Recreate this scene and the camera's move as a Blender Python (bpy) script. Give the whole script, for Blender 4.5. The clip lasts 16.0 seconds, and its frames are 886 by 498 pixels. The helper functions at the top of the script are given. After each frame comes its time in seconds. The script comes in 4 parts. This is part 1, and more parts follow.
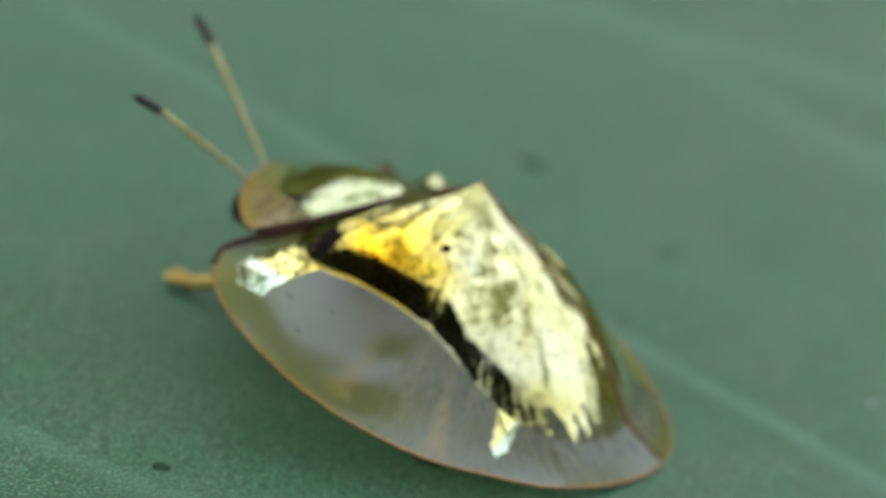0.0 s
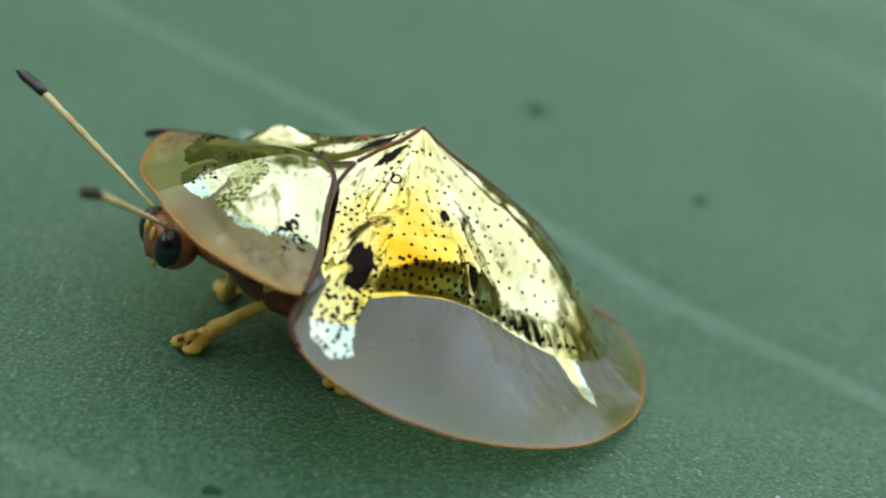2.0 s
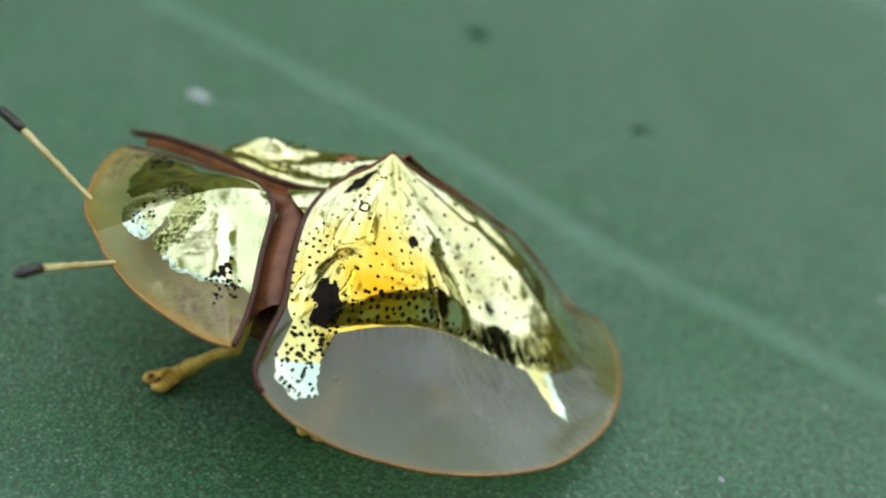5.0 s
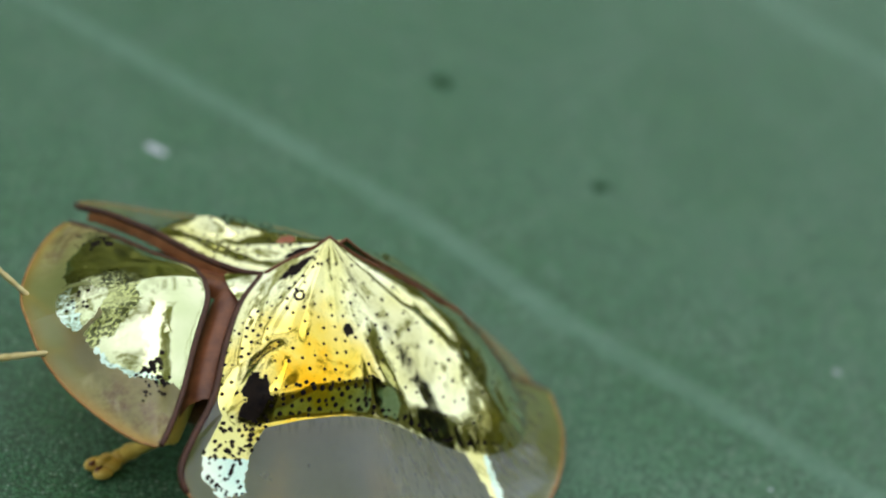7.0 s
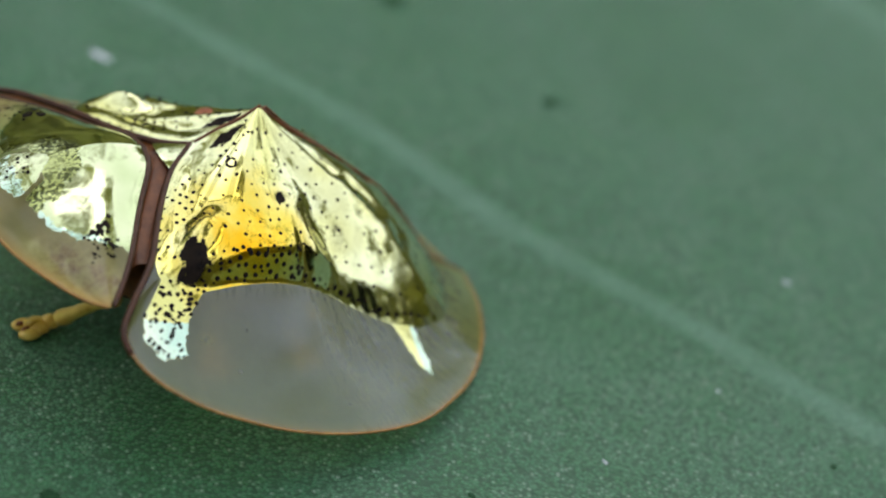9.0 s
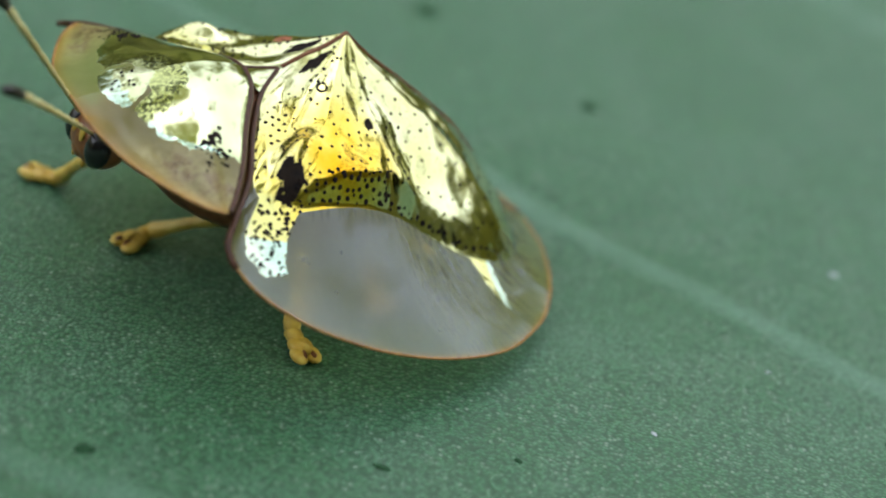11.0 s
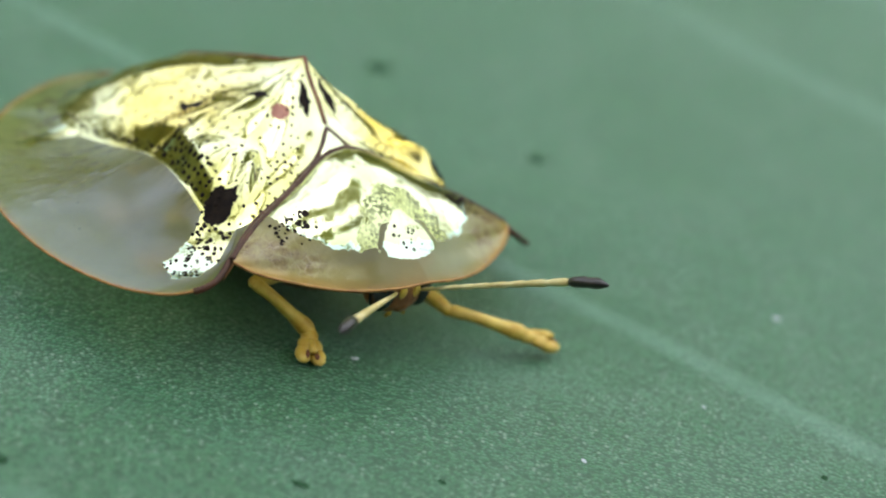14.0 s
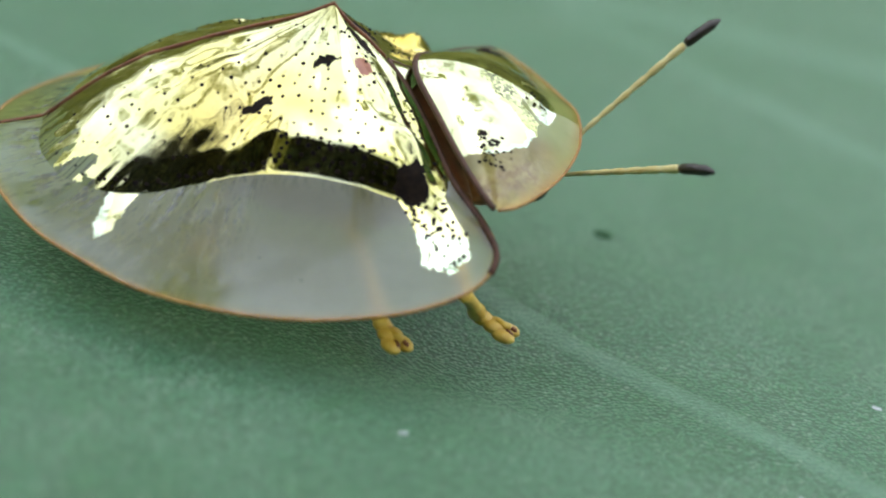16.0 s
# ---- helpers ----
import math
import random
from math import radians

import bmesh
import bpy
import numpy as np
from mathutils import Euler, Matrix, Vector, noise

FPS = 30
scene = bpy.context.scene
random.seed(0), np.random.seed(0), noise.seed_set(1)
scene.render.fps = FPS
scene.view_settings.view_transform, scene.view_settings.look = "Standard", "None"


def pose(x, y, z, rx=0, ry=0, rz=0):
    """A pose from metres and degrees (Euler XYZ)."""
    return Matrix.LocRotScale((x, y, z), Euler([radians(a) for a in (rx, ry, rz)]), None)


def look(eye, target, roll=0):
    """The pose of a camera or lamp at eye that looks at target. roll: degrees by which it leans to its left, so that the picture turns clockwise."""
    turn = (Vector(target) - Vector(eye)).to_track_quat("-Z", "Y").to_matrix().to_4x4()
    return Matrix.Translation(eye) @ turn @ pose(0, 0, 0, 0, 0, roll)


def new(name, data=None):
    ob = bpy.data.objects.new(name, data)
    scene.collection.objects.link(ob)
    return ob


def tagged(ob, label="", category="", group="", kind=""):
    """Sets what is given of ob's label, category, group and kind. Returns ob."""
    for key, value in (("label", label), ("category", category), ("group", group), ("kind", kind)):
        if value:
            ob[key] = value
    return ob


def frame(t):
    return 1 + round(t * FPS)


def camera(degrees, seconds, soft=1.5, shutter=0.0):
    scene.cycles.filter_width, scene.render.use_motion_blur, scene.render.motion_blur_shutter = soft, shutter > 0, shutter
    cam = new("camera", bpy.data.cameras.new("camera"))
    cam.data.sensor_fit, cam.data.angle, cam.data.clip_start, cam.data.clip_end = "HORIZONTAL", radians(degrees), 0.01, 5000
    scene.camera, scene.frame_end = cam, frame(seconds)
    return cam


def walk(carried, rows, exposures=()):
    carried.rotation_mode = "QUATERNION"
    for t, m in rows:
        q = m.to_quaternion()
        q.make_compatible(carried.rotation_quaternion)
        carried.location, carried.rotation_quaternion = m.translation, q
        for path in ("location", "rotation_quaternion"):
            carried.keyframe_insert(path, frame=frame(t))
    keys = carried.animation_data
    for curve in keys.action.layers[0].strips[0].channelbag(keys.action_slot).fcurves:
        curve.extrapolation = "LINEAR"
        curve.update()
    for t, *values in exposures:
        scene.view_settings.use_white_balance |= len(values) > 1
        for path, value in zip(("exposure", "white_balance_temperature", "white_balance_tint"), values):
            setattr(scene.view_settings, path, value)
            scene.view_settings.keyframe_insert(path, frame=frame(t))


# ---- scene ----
MM = 0.001

# ---- camera ----
cam = camera(22.25, 16.0, soft=2.0)
CAMERA_ROWS = [  # seconds, place in millimetres, yaw, pitch, roll
    (0.0, 2.87, -50.44, 25.71, 6.13, -24.47, -11.19),
    (0.2, 1.35, -49.1, 24.76, 4.07, -25.21, -10.13),
    (0.5, 0.02, -47.76, 24.05, 1.55, -25.42, -10.02),
    (1.0, -0.25, -46.51, 23.03, 0.98, -25.57, -10.73),
    (1.5, -0.13, -45.61, 22.49, 1.14, -25.51, -10.89),
    (2.0, -2.11, -44.61, 23.43, 1.05, -25.68, -10.44),
    (2.5, -2.4, -44.12, 25.4, 1.33, -28.14, -9.81),
    (3.0, -2.24, -44.33, 24.9, 0.22, -28.07, -10.16),
    (3.5, -1.82, -43.59, 26.32, 0.21, -30.21, -9.96),
    (4.0, -4.33, -42.39, 29.14, -1.06, -34.15, -9.17),
    (4.4, -4.12, -43.26, 29.51, -0.23, -32.81, -8.66),
    (4.5, -4.05, -43.27, 29.65, -0.2, -32.93, -8.82),
    (5.0, -3.3, -42.62, 30.57, -1.31, -33.67, -8.89),
    (5.2, -2.82, -42.15, 31.17, -1.36, -34.13, -9.53),
    (7.3, -1.33, -40.6, 33.22, -0.22, -35.32, -9.16),
    (7.5, -1.02, -40.76, 32.73, -0.66, -35.1, -9.73),
    (8.0, -0.97, -41.41, 31.33, -1.16, -34.66, -10.3),
    (8.5, -0.83, -41.48, 30.87, -1.27, -34.93, -10.34),
    (8.7, -1.1, -41.57, 30.71, -0.96, -34.83, -10.29),
    (10.8, -0.42, -42.8, 27.12, -0.64, -31.84, -10.49),
    (11.0, -1.2, -42.99, 26.28, -0.62, -30.61, -10.46),
    (11.5, -1.41, -43.12, 25.62, 0.11, -28.43, -9.84),
    (11.7, -1.17, -43.17, 25.7, 0.51, -28.18, -10.06),
    (12.0, 0.05, -43.81, 25.37, 0.43, -28.16, -9.95),
    (12.2, 0.38, -43.95, 24.8, 0.12, -27.82, -10.31),
    (12.5, 0.44, -43.71, 24.47, -0.27, -28.83, -10.51),
    (12.7, 1.15, -44.19, 23.44, -0.38, -27.85, -10.84),
    (13.0, 1.46, -43.77, 22.81, -0.58, -27.08, -11.42),
    (13.3, 0.25, -43.91, 23.32, -0.65, -27.24, -11.12),
    (13.5, 0.35, -44.06, 23.82, -0.0, -26.58, -10.97),
    (13.6, 0.33, -44.2, 23.69, -0.0, -26.37, -10.69),
    (14.0, 1.05, -43.96, 23.96, -0.07, -26.71, -10.71),
    (14.5, 2.14, -44.43, 22.48, -0.43, -26.56, -10.61),
    (15.0, 2.77, -42.6, 20.78, -1.02, -25.69, -11.57),
    (15.5, 1.94, -41.3, 19.96, 0.14, -23.66, -11.07),
    (15.7, 1.57, -40.09, 19.42, 0.38, -22.7, -11.66),
    (16.0, 1.15, -39.53, 19.35, 0.94, -22.61, -11.49),
]
walk(cam, [(t, pose(x * MM, y * MM, z * MM, 90 + p, r, a)) for t, x, y, z, a, p, r in CAMERA_ROWS],
     [(0, -0.20), (2.0, -0.10), (5.2, -0.11), (7.3, -0.28), (8.7, -0.28), (11.0, 0.0), (13, 0.21), (16, 0.23)])
cam.data.dof.use_dof = True
cam.data.dof.focus_distance = 47 * MM
cam.data.dof.aperture_fstop = 64

# ---- sky and light ----
world = bpy.data.worlds.new("overcast_sky")
scene.world = world
world.use_nodes = True
wn, wl = world.node_tree.nodes, world.node_tree.links
sky = wn.new("ShaderNodeTexSky")
sky.sky_type = "NISHITA"
sky.sun_disc = False
sky.sun_elevation = radians(80)
sky.sun_rotation = radians(0)
sky.dust_density = 0.25
sky.air_density = 1.0
pale = wn.new("ShaderNodeHueSaturation")
pale.inputs["Saturation"].default_value = 0.25
wl.new(sky.outputs[0], pale.inputs["Color"])
wl.new(pale.outputs[0], wn["Background"].inputs["Color"])
wn["Background"].inputs["Strength"].default_value = 0.60

sun = new("sun", bpy.data.lights.new("sun", "SUN"))
sun.data.energy = 0.4
sun.data.angle = radians(40)
sun.data.color = (1.0, 0.97, 0.92)
sun.matrix_world = look((0, math.cos(radians(80)), math.sin(radians(80))), (0, 0, 0))


# ---- materials ----
def material(name):
    m = bpy.data.materials.new(name)
    m.use_nodes = True
    return m, m.node_tree.nodes, m.node_tree.links, m.node_tree.nodes["Principled BSDF"]


def coords(n, l, scale, stretch=(1, 1, 1)):
    """Object coordinates in units of a millimetre times scale."""
    tc, mp = n.new("ShaderNodeTexCoord"), n.new("ShaderNodeMapping")
    mp.inputs["Scale"].default_value = [1000 * scale * s for s in stretch]
    l.new(tc.outputs["Object"], mp.inputs["Vector"])
    return mp.outputs["Vector"]


def noise_tex(n, l, scale, detail=4.0, rough=0.55, stretch=(1, 1, 1)):
    t = n.new("ShaderNodeTexNoise")
    t.inputs["Scale"].default_value = 1.0
    t.inputs["Detail"].default_value = detail
    t.inputs["Roughness"].default_value = rough
    l.new(coords(n, l, scale, stretch), t.inputs["Vector"])
    return t.outputs["Fac"]


def ramp(n, l, fac, stops):
    r = n.new("ShaderNodeValToRGB")
    while len(r.color_ramp.elements) < len(stops):
        r.color_ramp.elements.new(0.5)
    for e, (p, c) in zip(r.color_ramp.elements, stops):
        e.position, e.color = p, (*c, 1) if len(c) == 3 else c
    l.new(fac, r.inputs["Fac"])
    return r.outputs["Color"]


def mix(n, l, fac, a, b, mode="MIX"):
    x = n.new("ShaderNodeMix")
    x.data_type, x.blend_type = "RGBA", mode
    for sock, v in ((x.inputs[0], fac), (x.inputs[6], a), (x.inputs[7], b)):
        if isinstance(v, (int, float)):
            sock.default_value = v
        elif isinstance(v, tuple):
            sock.default_value = (*v, 1)
        else:
            l.new(v, sock)
    return x.outputs[2]


def bump(n, l, p, height, strength, distance):
    b = n.new("ShaderNodeBump")
    b.inputs["Strength"].default_value = strength
    b.inputs["Distance"].default_value = distance * MM
    l.new(height, b.inputs["Height"])
    l.new(b.outputs["Normal"], p.inputs["Normal"])
    return b


def math_node(n, l, operation, a, b, c=None):
    x = n.new("ShaderNodeMath")
    x.operation = operation
    for sock, v in zip(x.inputs, (a, b, c)):
        if isinstance(v, (int, float)):
            sock.default_value = v
        elif v is not None:
            l.new(v, sock)
    return x.outputs[0]


def leaf_colour(n, l):
    """Dull green with a greyish bloom, faint veinlets and whitish grain tips painted as glints; also the grains'
    height.
    """
    mid = noise_tex(n, l, 0.6, 4.0)
    broad = noise_tex(n, l, 0.10, 3.0)
    a = ramp(n, l, broad, [(0.3, (0.023, 0.104, 0.039)), (0.7, (0.032, 0.127, 0.053))])
    b = mix(n, l, ramp(n, l, mid, [(0.40, (0, 0, 0)), (0.72, (0.6, 0.6, 0.6))]), a, (0.033, 0.137, 0.039))
    bloom = noise_tex(n, l, 0.21, 5.0, 0.6)
    c = mix(n, l, ramp(n, l, bloom, [(0.44, (0, 0, 0)), (0.70, (0.7, 0.7, 0.7))]), b, (0.048, 0.141, 0.072))
    net = n.new("ShaderNodeTexVoronoi")
    net.feature = "DISTANCE_TO_EDGE"
    net.inputs["Scale"].default_value = 1.0
    warp = n.new("ShaderNodeVectorMath")
    warp.operation = "ADD"
    l.new(coords(n, l, 0.20, (1.0, 0.75, 0.02)), warp.inputs[0])
    sway = n.new("ShaderNodeTexNoise")
    sway.inputs["Scale"].default_value = 3.0
    l.new(coords(n, l, 0.20), sway.inputs["Vector"])
    half_sway = n.new("ShaderNodeVectorMath")
    half_sway.operation = "SCALE"
    half_sway.inputs["Scale"].default_value = 0.5
    l.new(sway.outputs["Color"], half_sway.inputs[0])
    l.new(half_sway.outputs[0], warp.inputs[1])
    l.new(warp.outputs[0], net.inputs["Vector"])
    veinlet = mix(n, l, mid, (0, 0, 0), ramp(n, l, net.outputs["Distance"], [(0.0, (1, 1, 1)), (0.10, (0, 0, 0))]))
    c = mix(n, l, veinlet, c, (0.079, 0.167, 0.101))
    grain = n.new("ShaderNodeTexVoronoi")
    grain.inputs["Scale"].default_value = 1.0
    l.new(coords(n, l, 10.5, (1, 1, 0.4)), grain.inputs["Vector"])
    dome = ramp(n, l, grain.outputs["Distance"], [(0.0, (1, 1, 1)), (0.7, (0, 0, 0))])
    tone = noise_tex(n, l, 8.0, 2.0, 0.7)
    c = mix(n, l, ramp(n, l, tone, [(0.40, (0.65, 0.65, 0.65)), (0.55, (0, 0, 0))]), c, (0.012, 0.046, 0.018))
    c = mix(n, l, ramp(n, l, tone, [(0.52, (0, 0, 0)), (0.68, (0.6, 0.6, 0.6))]), c, (0.069, 0.172, 0.092))
    gap = ramp(n, l, grain.outputs["Distance"], [(0.40, (0, 0, 0)), (0.75, (0.75, 0.75, 0.75))])
    c = mix(n, l, gap, c, (0.011, 0.040, 0.016))
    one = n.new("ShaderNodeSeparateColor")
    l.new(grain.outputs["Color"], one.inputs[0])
    # sparkle put into the colour: a few grains get whitish tips
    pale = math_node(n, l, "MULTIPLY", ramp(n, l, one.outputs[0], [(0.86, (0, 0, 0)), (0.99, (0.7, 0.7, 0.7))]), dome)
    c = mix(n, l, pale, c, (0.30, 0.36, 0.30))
    return c, dome


def leaf_skin(n, l, p, colour, dome):
    l.new(colour, p.inputs["Base Color"])
    p.inputs["Roughness"].default_value = 0.48
    p.inputs["Specular IOR Level"].default_value = 0.32
    p.inputs["Sheen Weight"].default_value = 0.34
    p.inputs["Sheen Roughness"].default_value = 0.45
    p.inputs["Sheen Tint"].default_value = (0.64, 0.95, 0.76, 1)
    bump(n, l, p, dome, 0.5, 0.04)


def leaf_material():
    m, n, l, p = material("leaf_green")
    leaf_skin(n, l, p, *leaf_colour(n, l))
    return m


def vein_material():
    """The leaf's own green, paling towards the middle of the vein by its pigment attribute."""
    m, n, l, p = material("vein_pale_green")
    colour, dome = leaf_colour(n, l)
    at = n.new("ShaderNodeAttribute")
    at.attribute_name = "pigment"
    patchy = noise_tex(n, l, 1.2, 3.0)
    f = math_node(n, l, "MULTIPLY", at.outputs["Fac"], ramp(n, l, patchy, [(0.25, (0.30, 0.30, 0.30)), (0.7, (0.78, 0.78, 0.78))]))
    leaf_skin(n, l, p, mix(n, l, f, colour, (0.086, 0.178, 0.118)), dome)
    return m


def gold_material(name, low, high, rough, net=1.1, depth=0.15, blush=None, fine=0.0, netted=False):
    m, n, l, p = material(name)
    a = noise_tex(n, l, 0.5, 2.0)
    gold = ramp(n, l, a, [(0.36, low), (0.64, high)])
    if netted:  # duller patches of fine net, which also stand in for grey-green reflections
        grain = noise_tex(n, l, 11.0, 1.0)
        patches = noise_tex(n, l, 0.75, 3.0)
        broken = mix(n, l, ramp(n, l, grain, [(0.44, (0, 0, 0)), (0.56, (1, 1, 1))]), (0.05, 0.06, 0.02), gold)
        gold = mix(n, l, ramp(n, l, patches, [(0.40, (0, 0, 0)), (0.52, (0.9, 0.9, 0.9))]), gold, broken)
    if blush:  # the orange blush behind the left shoulder, a shifting sheen put into the colour
        reach = n.new("ShaderNodeVectorMath")
        reach.operation = "DISTANCE"
        l.new(coords(n, l, 1.0), reach.inputs[0])
        reach.inputs[1].default_value = (0.85, 2.70, 3.45)
        uneven = n.new("ShaderNodeMath")
        uneven.operation = "MULTIPLY_ADD"
        uneven.inputs[1].default_value = 1.6
        l.new(noise_tex(n, l, 1.3, 3.0), uneven.inputs[0])
        l.new(reach.outputs["Value"], uneven.inputs[2])
        amount = ramp(n, l, uneven.outputs[0], [(0.0, (1, 1, 1)), (0.42, (0.95, 0.95, 0.95)), (0.75, (0.55, 0.55, 0.55)), (1.0, (0, 0, 0))])
        span = n.new("ShaderNodeMath")
        span.operation = "DIVIDE"
        span.inputs[1].default_value = 2.9
        l.new(uneven.outputs[0], span.inputs[0])
        l.new(span.outputs[0], amount.node.inputs["Fac"])
        gold = mix(n, l, amount, gold, (0.60, 0.42, 0.008))
        core = ramp(n, l, span.outputs[0], [(0.12, (0.95, 0.95, 0.95)), (0.34, (0.75, 0.75, 0.75)), (0.58, (0, 0, 0))])
        gold = mix(n, l, core, gold, blush)
        other = n.new("ShaderNodeVectorMath")
        other.operation = "DISTANCE"
        l.new(coords(n, l, 1.0), other.inputs[0])
        other.inputs[1].default_value = (-1.3, -1.9, 3.3)
        faint = math_node(n, l, "MULTIPLY_ADD", noise_tex(n, l, 1.0, 3.0), 1.4, other.outputs["Value"])
        gold = mix(n, l, ramp(n, l, math_node(n, l, "DIVIDE", faint, 3.2), [(0.15, (0.8, 0.8, 0.8)), (0.9, (0, 0, 0))]), gold, (0.62, 0.47, 0.10))
    l.new(gold, p.inputs["Base Color"])
    p.inputs["Metallic"].default_value = 1.0
    scuff = noise_tex(n, l, 5.0, 3.0)
    l.new(ramp(n, l, scuff, [(0.4, (rough, rough, rough)), (0.75, (rough * 2.2,) * 3)]), p.inputs["Roughness"])
    wave = noise_tex(n, l, net, 1.5, 0.4)
    b = bump(n, l, p, wave, 0.6, depth)
    if fine:
        crinkle = n.new("ShaderNodeBump")
        crinkle.inputs["Strength"].default_value = fine
        crinkle.inputs["Distance"].default_value = 0.03 * MM
        l.new(noise_tex(n, l, 6.0, 2.0), crinkle.inputs["Height"])
        l.new(b.outputs["Normal"], crinkle.inputs["Normal"])
        l.new(crinkle.outputs["Normal"], p.inputs["Normal"])
    return m


def skin_noise(n, l, scale, stretch, detail=3.0, rough=0.6):
    """Noise on the film's own grid: millimetres along the edge, and across from the gold to the edge."""
    at, mp, t = n.new("ShaderNodeAttribute"), n.new("ShaderNodeMapping"), n.new("ShaderNodeTexNoise")
    at.attribute_name = "grid"
    mp.inputs["Scale"].default_value = [scale * v for v in stretch]
    t.inputs["Scale"].default_value = 1.0
    t.inputs["Detail"].default_value = detail
    t.inputs["Roughness"].default_value = rough
    l.new(at.outputs["Vector"], mp.inputs["Vector"])
    l.new(mp.outputs["Vector"], t.inputs["Vector"])
    return t.outputs["Fac"]


def clear_material(name, tint, haze_colour, haze, shine, ior):
    """A thin horny film: half see-through, glossy by Fresnel, a little milky, wrinkled along its rays."""
    m, n, l, p = material(name)
    n.remove(p)
    clear, frosted, gloss, milk = (n.new("ShaderNodeBsdf" + k) for k in ("Transparent", "Refraction", "Glossy", "Diffuse"))
    frosted.inputs["Roughness"].default_value = 0.8
    frosted.inputs["IOR"].default_value = 1.08
    gloss.inputs["Roughness"].default_value = 0.13
    film_cloud = ramp(n, l, noise_tex(n, l, 0.42, 6.0, 0.68), [(0.34, tuple(v * 0.55 for v in shine)), (0.50, tuple(v * 0.85 for v in shine)), (0.66, shine)])
    l.new(film_cloud, gloss.inputs["Color"])
    wrinkle, border = n.new("ShaderNodeAttribute"), n.new("ShaderNodeAttribute")
    wrinkle.attribute_name, border.attribute_name = "wrinkle", "border"
    # thicker cloudy patches, dark reflections of the folds painted near the gold, and specks
    cloud = noise_tex(n, l, 0.55, 4.0, 0.6)
    tinted = mix(n, l, ramp(n, l, cloud, [(0.35, (0, 0, 0)), (0.7, (1, 1, 1))]), tint, tuple(v * 0.74 for v in tint))
    rays = ramp(n, l, skin_noise(n, l, 5.0, (1.0, 0.28, 1.0), 4.0, 0.65), [(0.50, (0, 0, 0)), (0.60, (1, 1, 1))])
    shade_and_specks = math_node(n, l, "MULTIPLY", rays, wrinkle.outputs["Fac"])
    speck = ramp(n, l, noise_tex(n, l, 2.2, 2.0, 0.5), [(0.74, (0, 0, 0)), (0.78, (0.7, 0.7, 0.7))])
    shade_and_specks = math_node(n, l, "MAXIMUM", shade_and_specks, speck)
    tinted = mix(n, l, shade_and_specks, tinted, tuple(v * 0.12 for v in tint))
    for sh in (clear, frosted):
        l.new(tinted, sh.inputs["Color"])
    cell = n.new("ShaderNodeTexVoronoi")
    cell.feature = "DISTANCE_TO_EDGE"
    cell.inputs["Scale"].default_value = 1.0
    l.new(coords(n, l, 3.6), cell.inputs["Vector"])
    web = ramp(n, l, cell.outputs["Distance"], [(0.0, (1, 1, 1)), (0.05, (0, 0, 0))])
    body_haze = mix(n, l, cloud, tuple(0.6 * v for v in haze_colour), tuple(1.3 * v for v in haze_colour))
    body_haze = mix(n, l, shade_and_specks, body_haze, tuple(0.2 * v for v in haze_colour))
    band = n.new("ShaderNodeAttribute")
    band.attribute_name = "band"
    grainy = math_node(n, l, "MULTIPLY", band.outputs["Fac"], ramp(n, l, noise_tex(n, l, 3.0, 4.0, 0.7), [(0.35, (0.45, 0.45, 0.45)), (0.62, (1, 1, 1))]))
    body_haze = mix(n, l, grainy, body_haze, (0.115, 0.062, 0.036))
    body_haze = mix(n, l, math_node(n, l, "MULTIPLY", web, 0.3), body_haze, tuple(0.25 + v for v in haze_colour))
    l.new(mix(n, l, border.outputs["Fac"], body_haze, (0.40, 0.24, 0.05)), milk.inputs["Color"])
    amount = math_node(n, l, "MULTIPLY_ADD", web, 0.10, haze)
    amount = math_node(n, l, "MULTIPLY_ADD", border.outputs["Fac"], 0.20, amount)
    amount = math_node(n, l, "MULTIPLY_ADD", shade_and_specks, 0.45, amount)
    amount = math_node(n, l, "MULTIPLY_ADD", grainy, 0.76, amount)
    body, film, skin = (n.new("ShaderNodeMixShader") for _ in range(3))
    body.inputs[0].default_value = 0.85
    l.new(clear.outputs[0], body.inputs[1])
    l.new(frosted.outputs[0], body.inputs[2])
    l.new(amount, film.inputs[0])
    l.new(body.outputs[0], film.inputs[1])
    l.new(milk.outputs[0], film.inputs[2])
    fr = n.new("ShaderNodeFresnel")
    fr.inputs["IOR"].default_value = ior
    l.new(fr.outputs[0], skin.inputs[0])
    l.new(film.outputs[0], skin.inputs[1])
    l.new(gloss.outputs[0], skin.inputs[2])
    l.new(skin.outputs[0], n["Material Output"].inputs["Surface"])
    wavy = math_node(n, l, "MULTIPLY", skin_noise(n, l, 4.5, (1.0, 0.25, 1.0)), math_node(n, l, "MULTIPLY_ADD", wrinkle.outputs["Fac"], 1.0, 0.10))
    relief = n.new("ShaderNodeBump")
    relief.inputs["Strength"].default_value = 0.6
    relief.inputs["Distance"].default_value = 0.09 * MM
    l.new(wavy, relief.inputs["Height"])
    for sh in (gloss, fr):
        l.new(relief.outputs["Normal"], sh.inputs["Normal"])
    return m


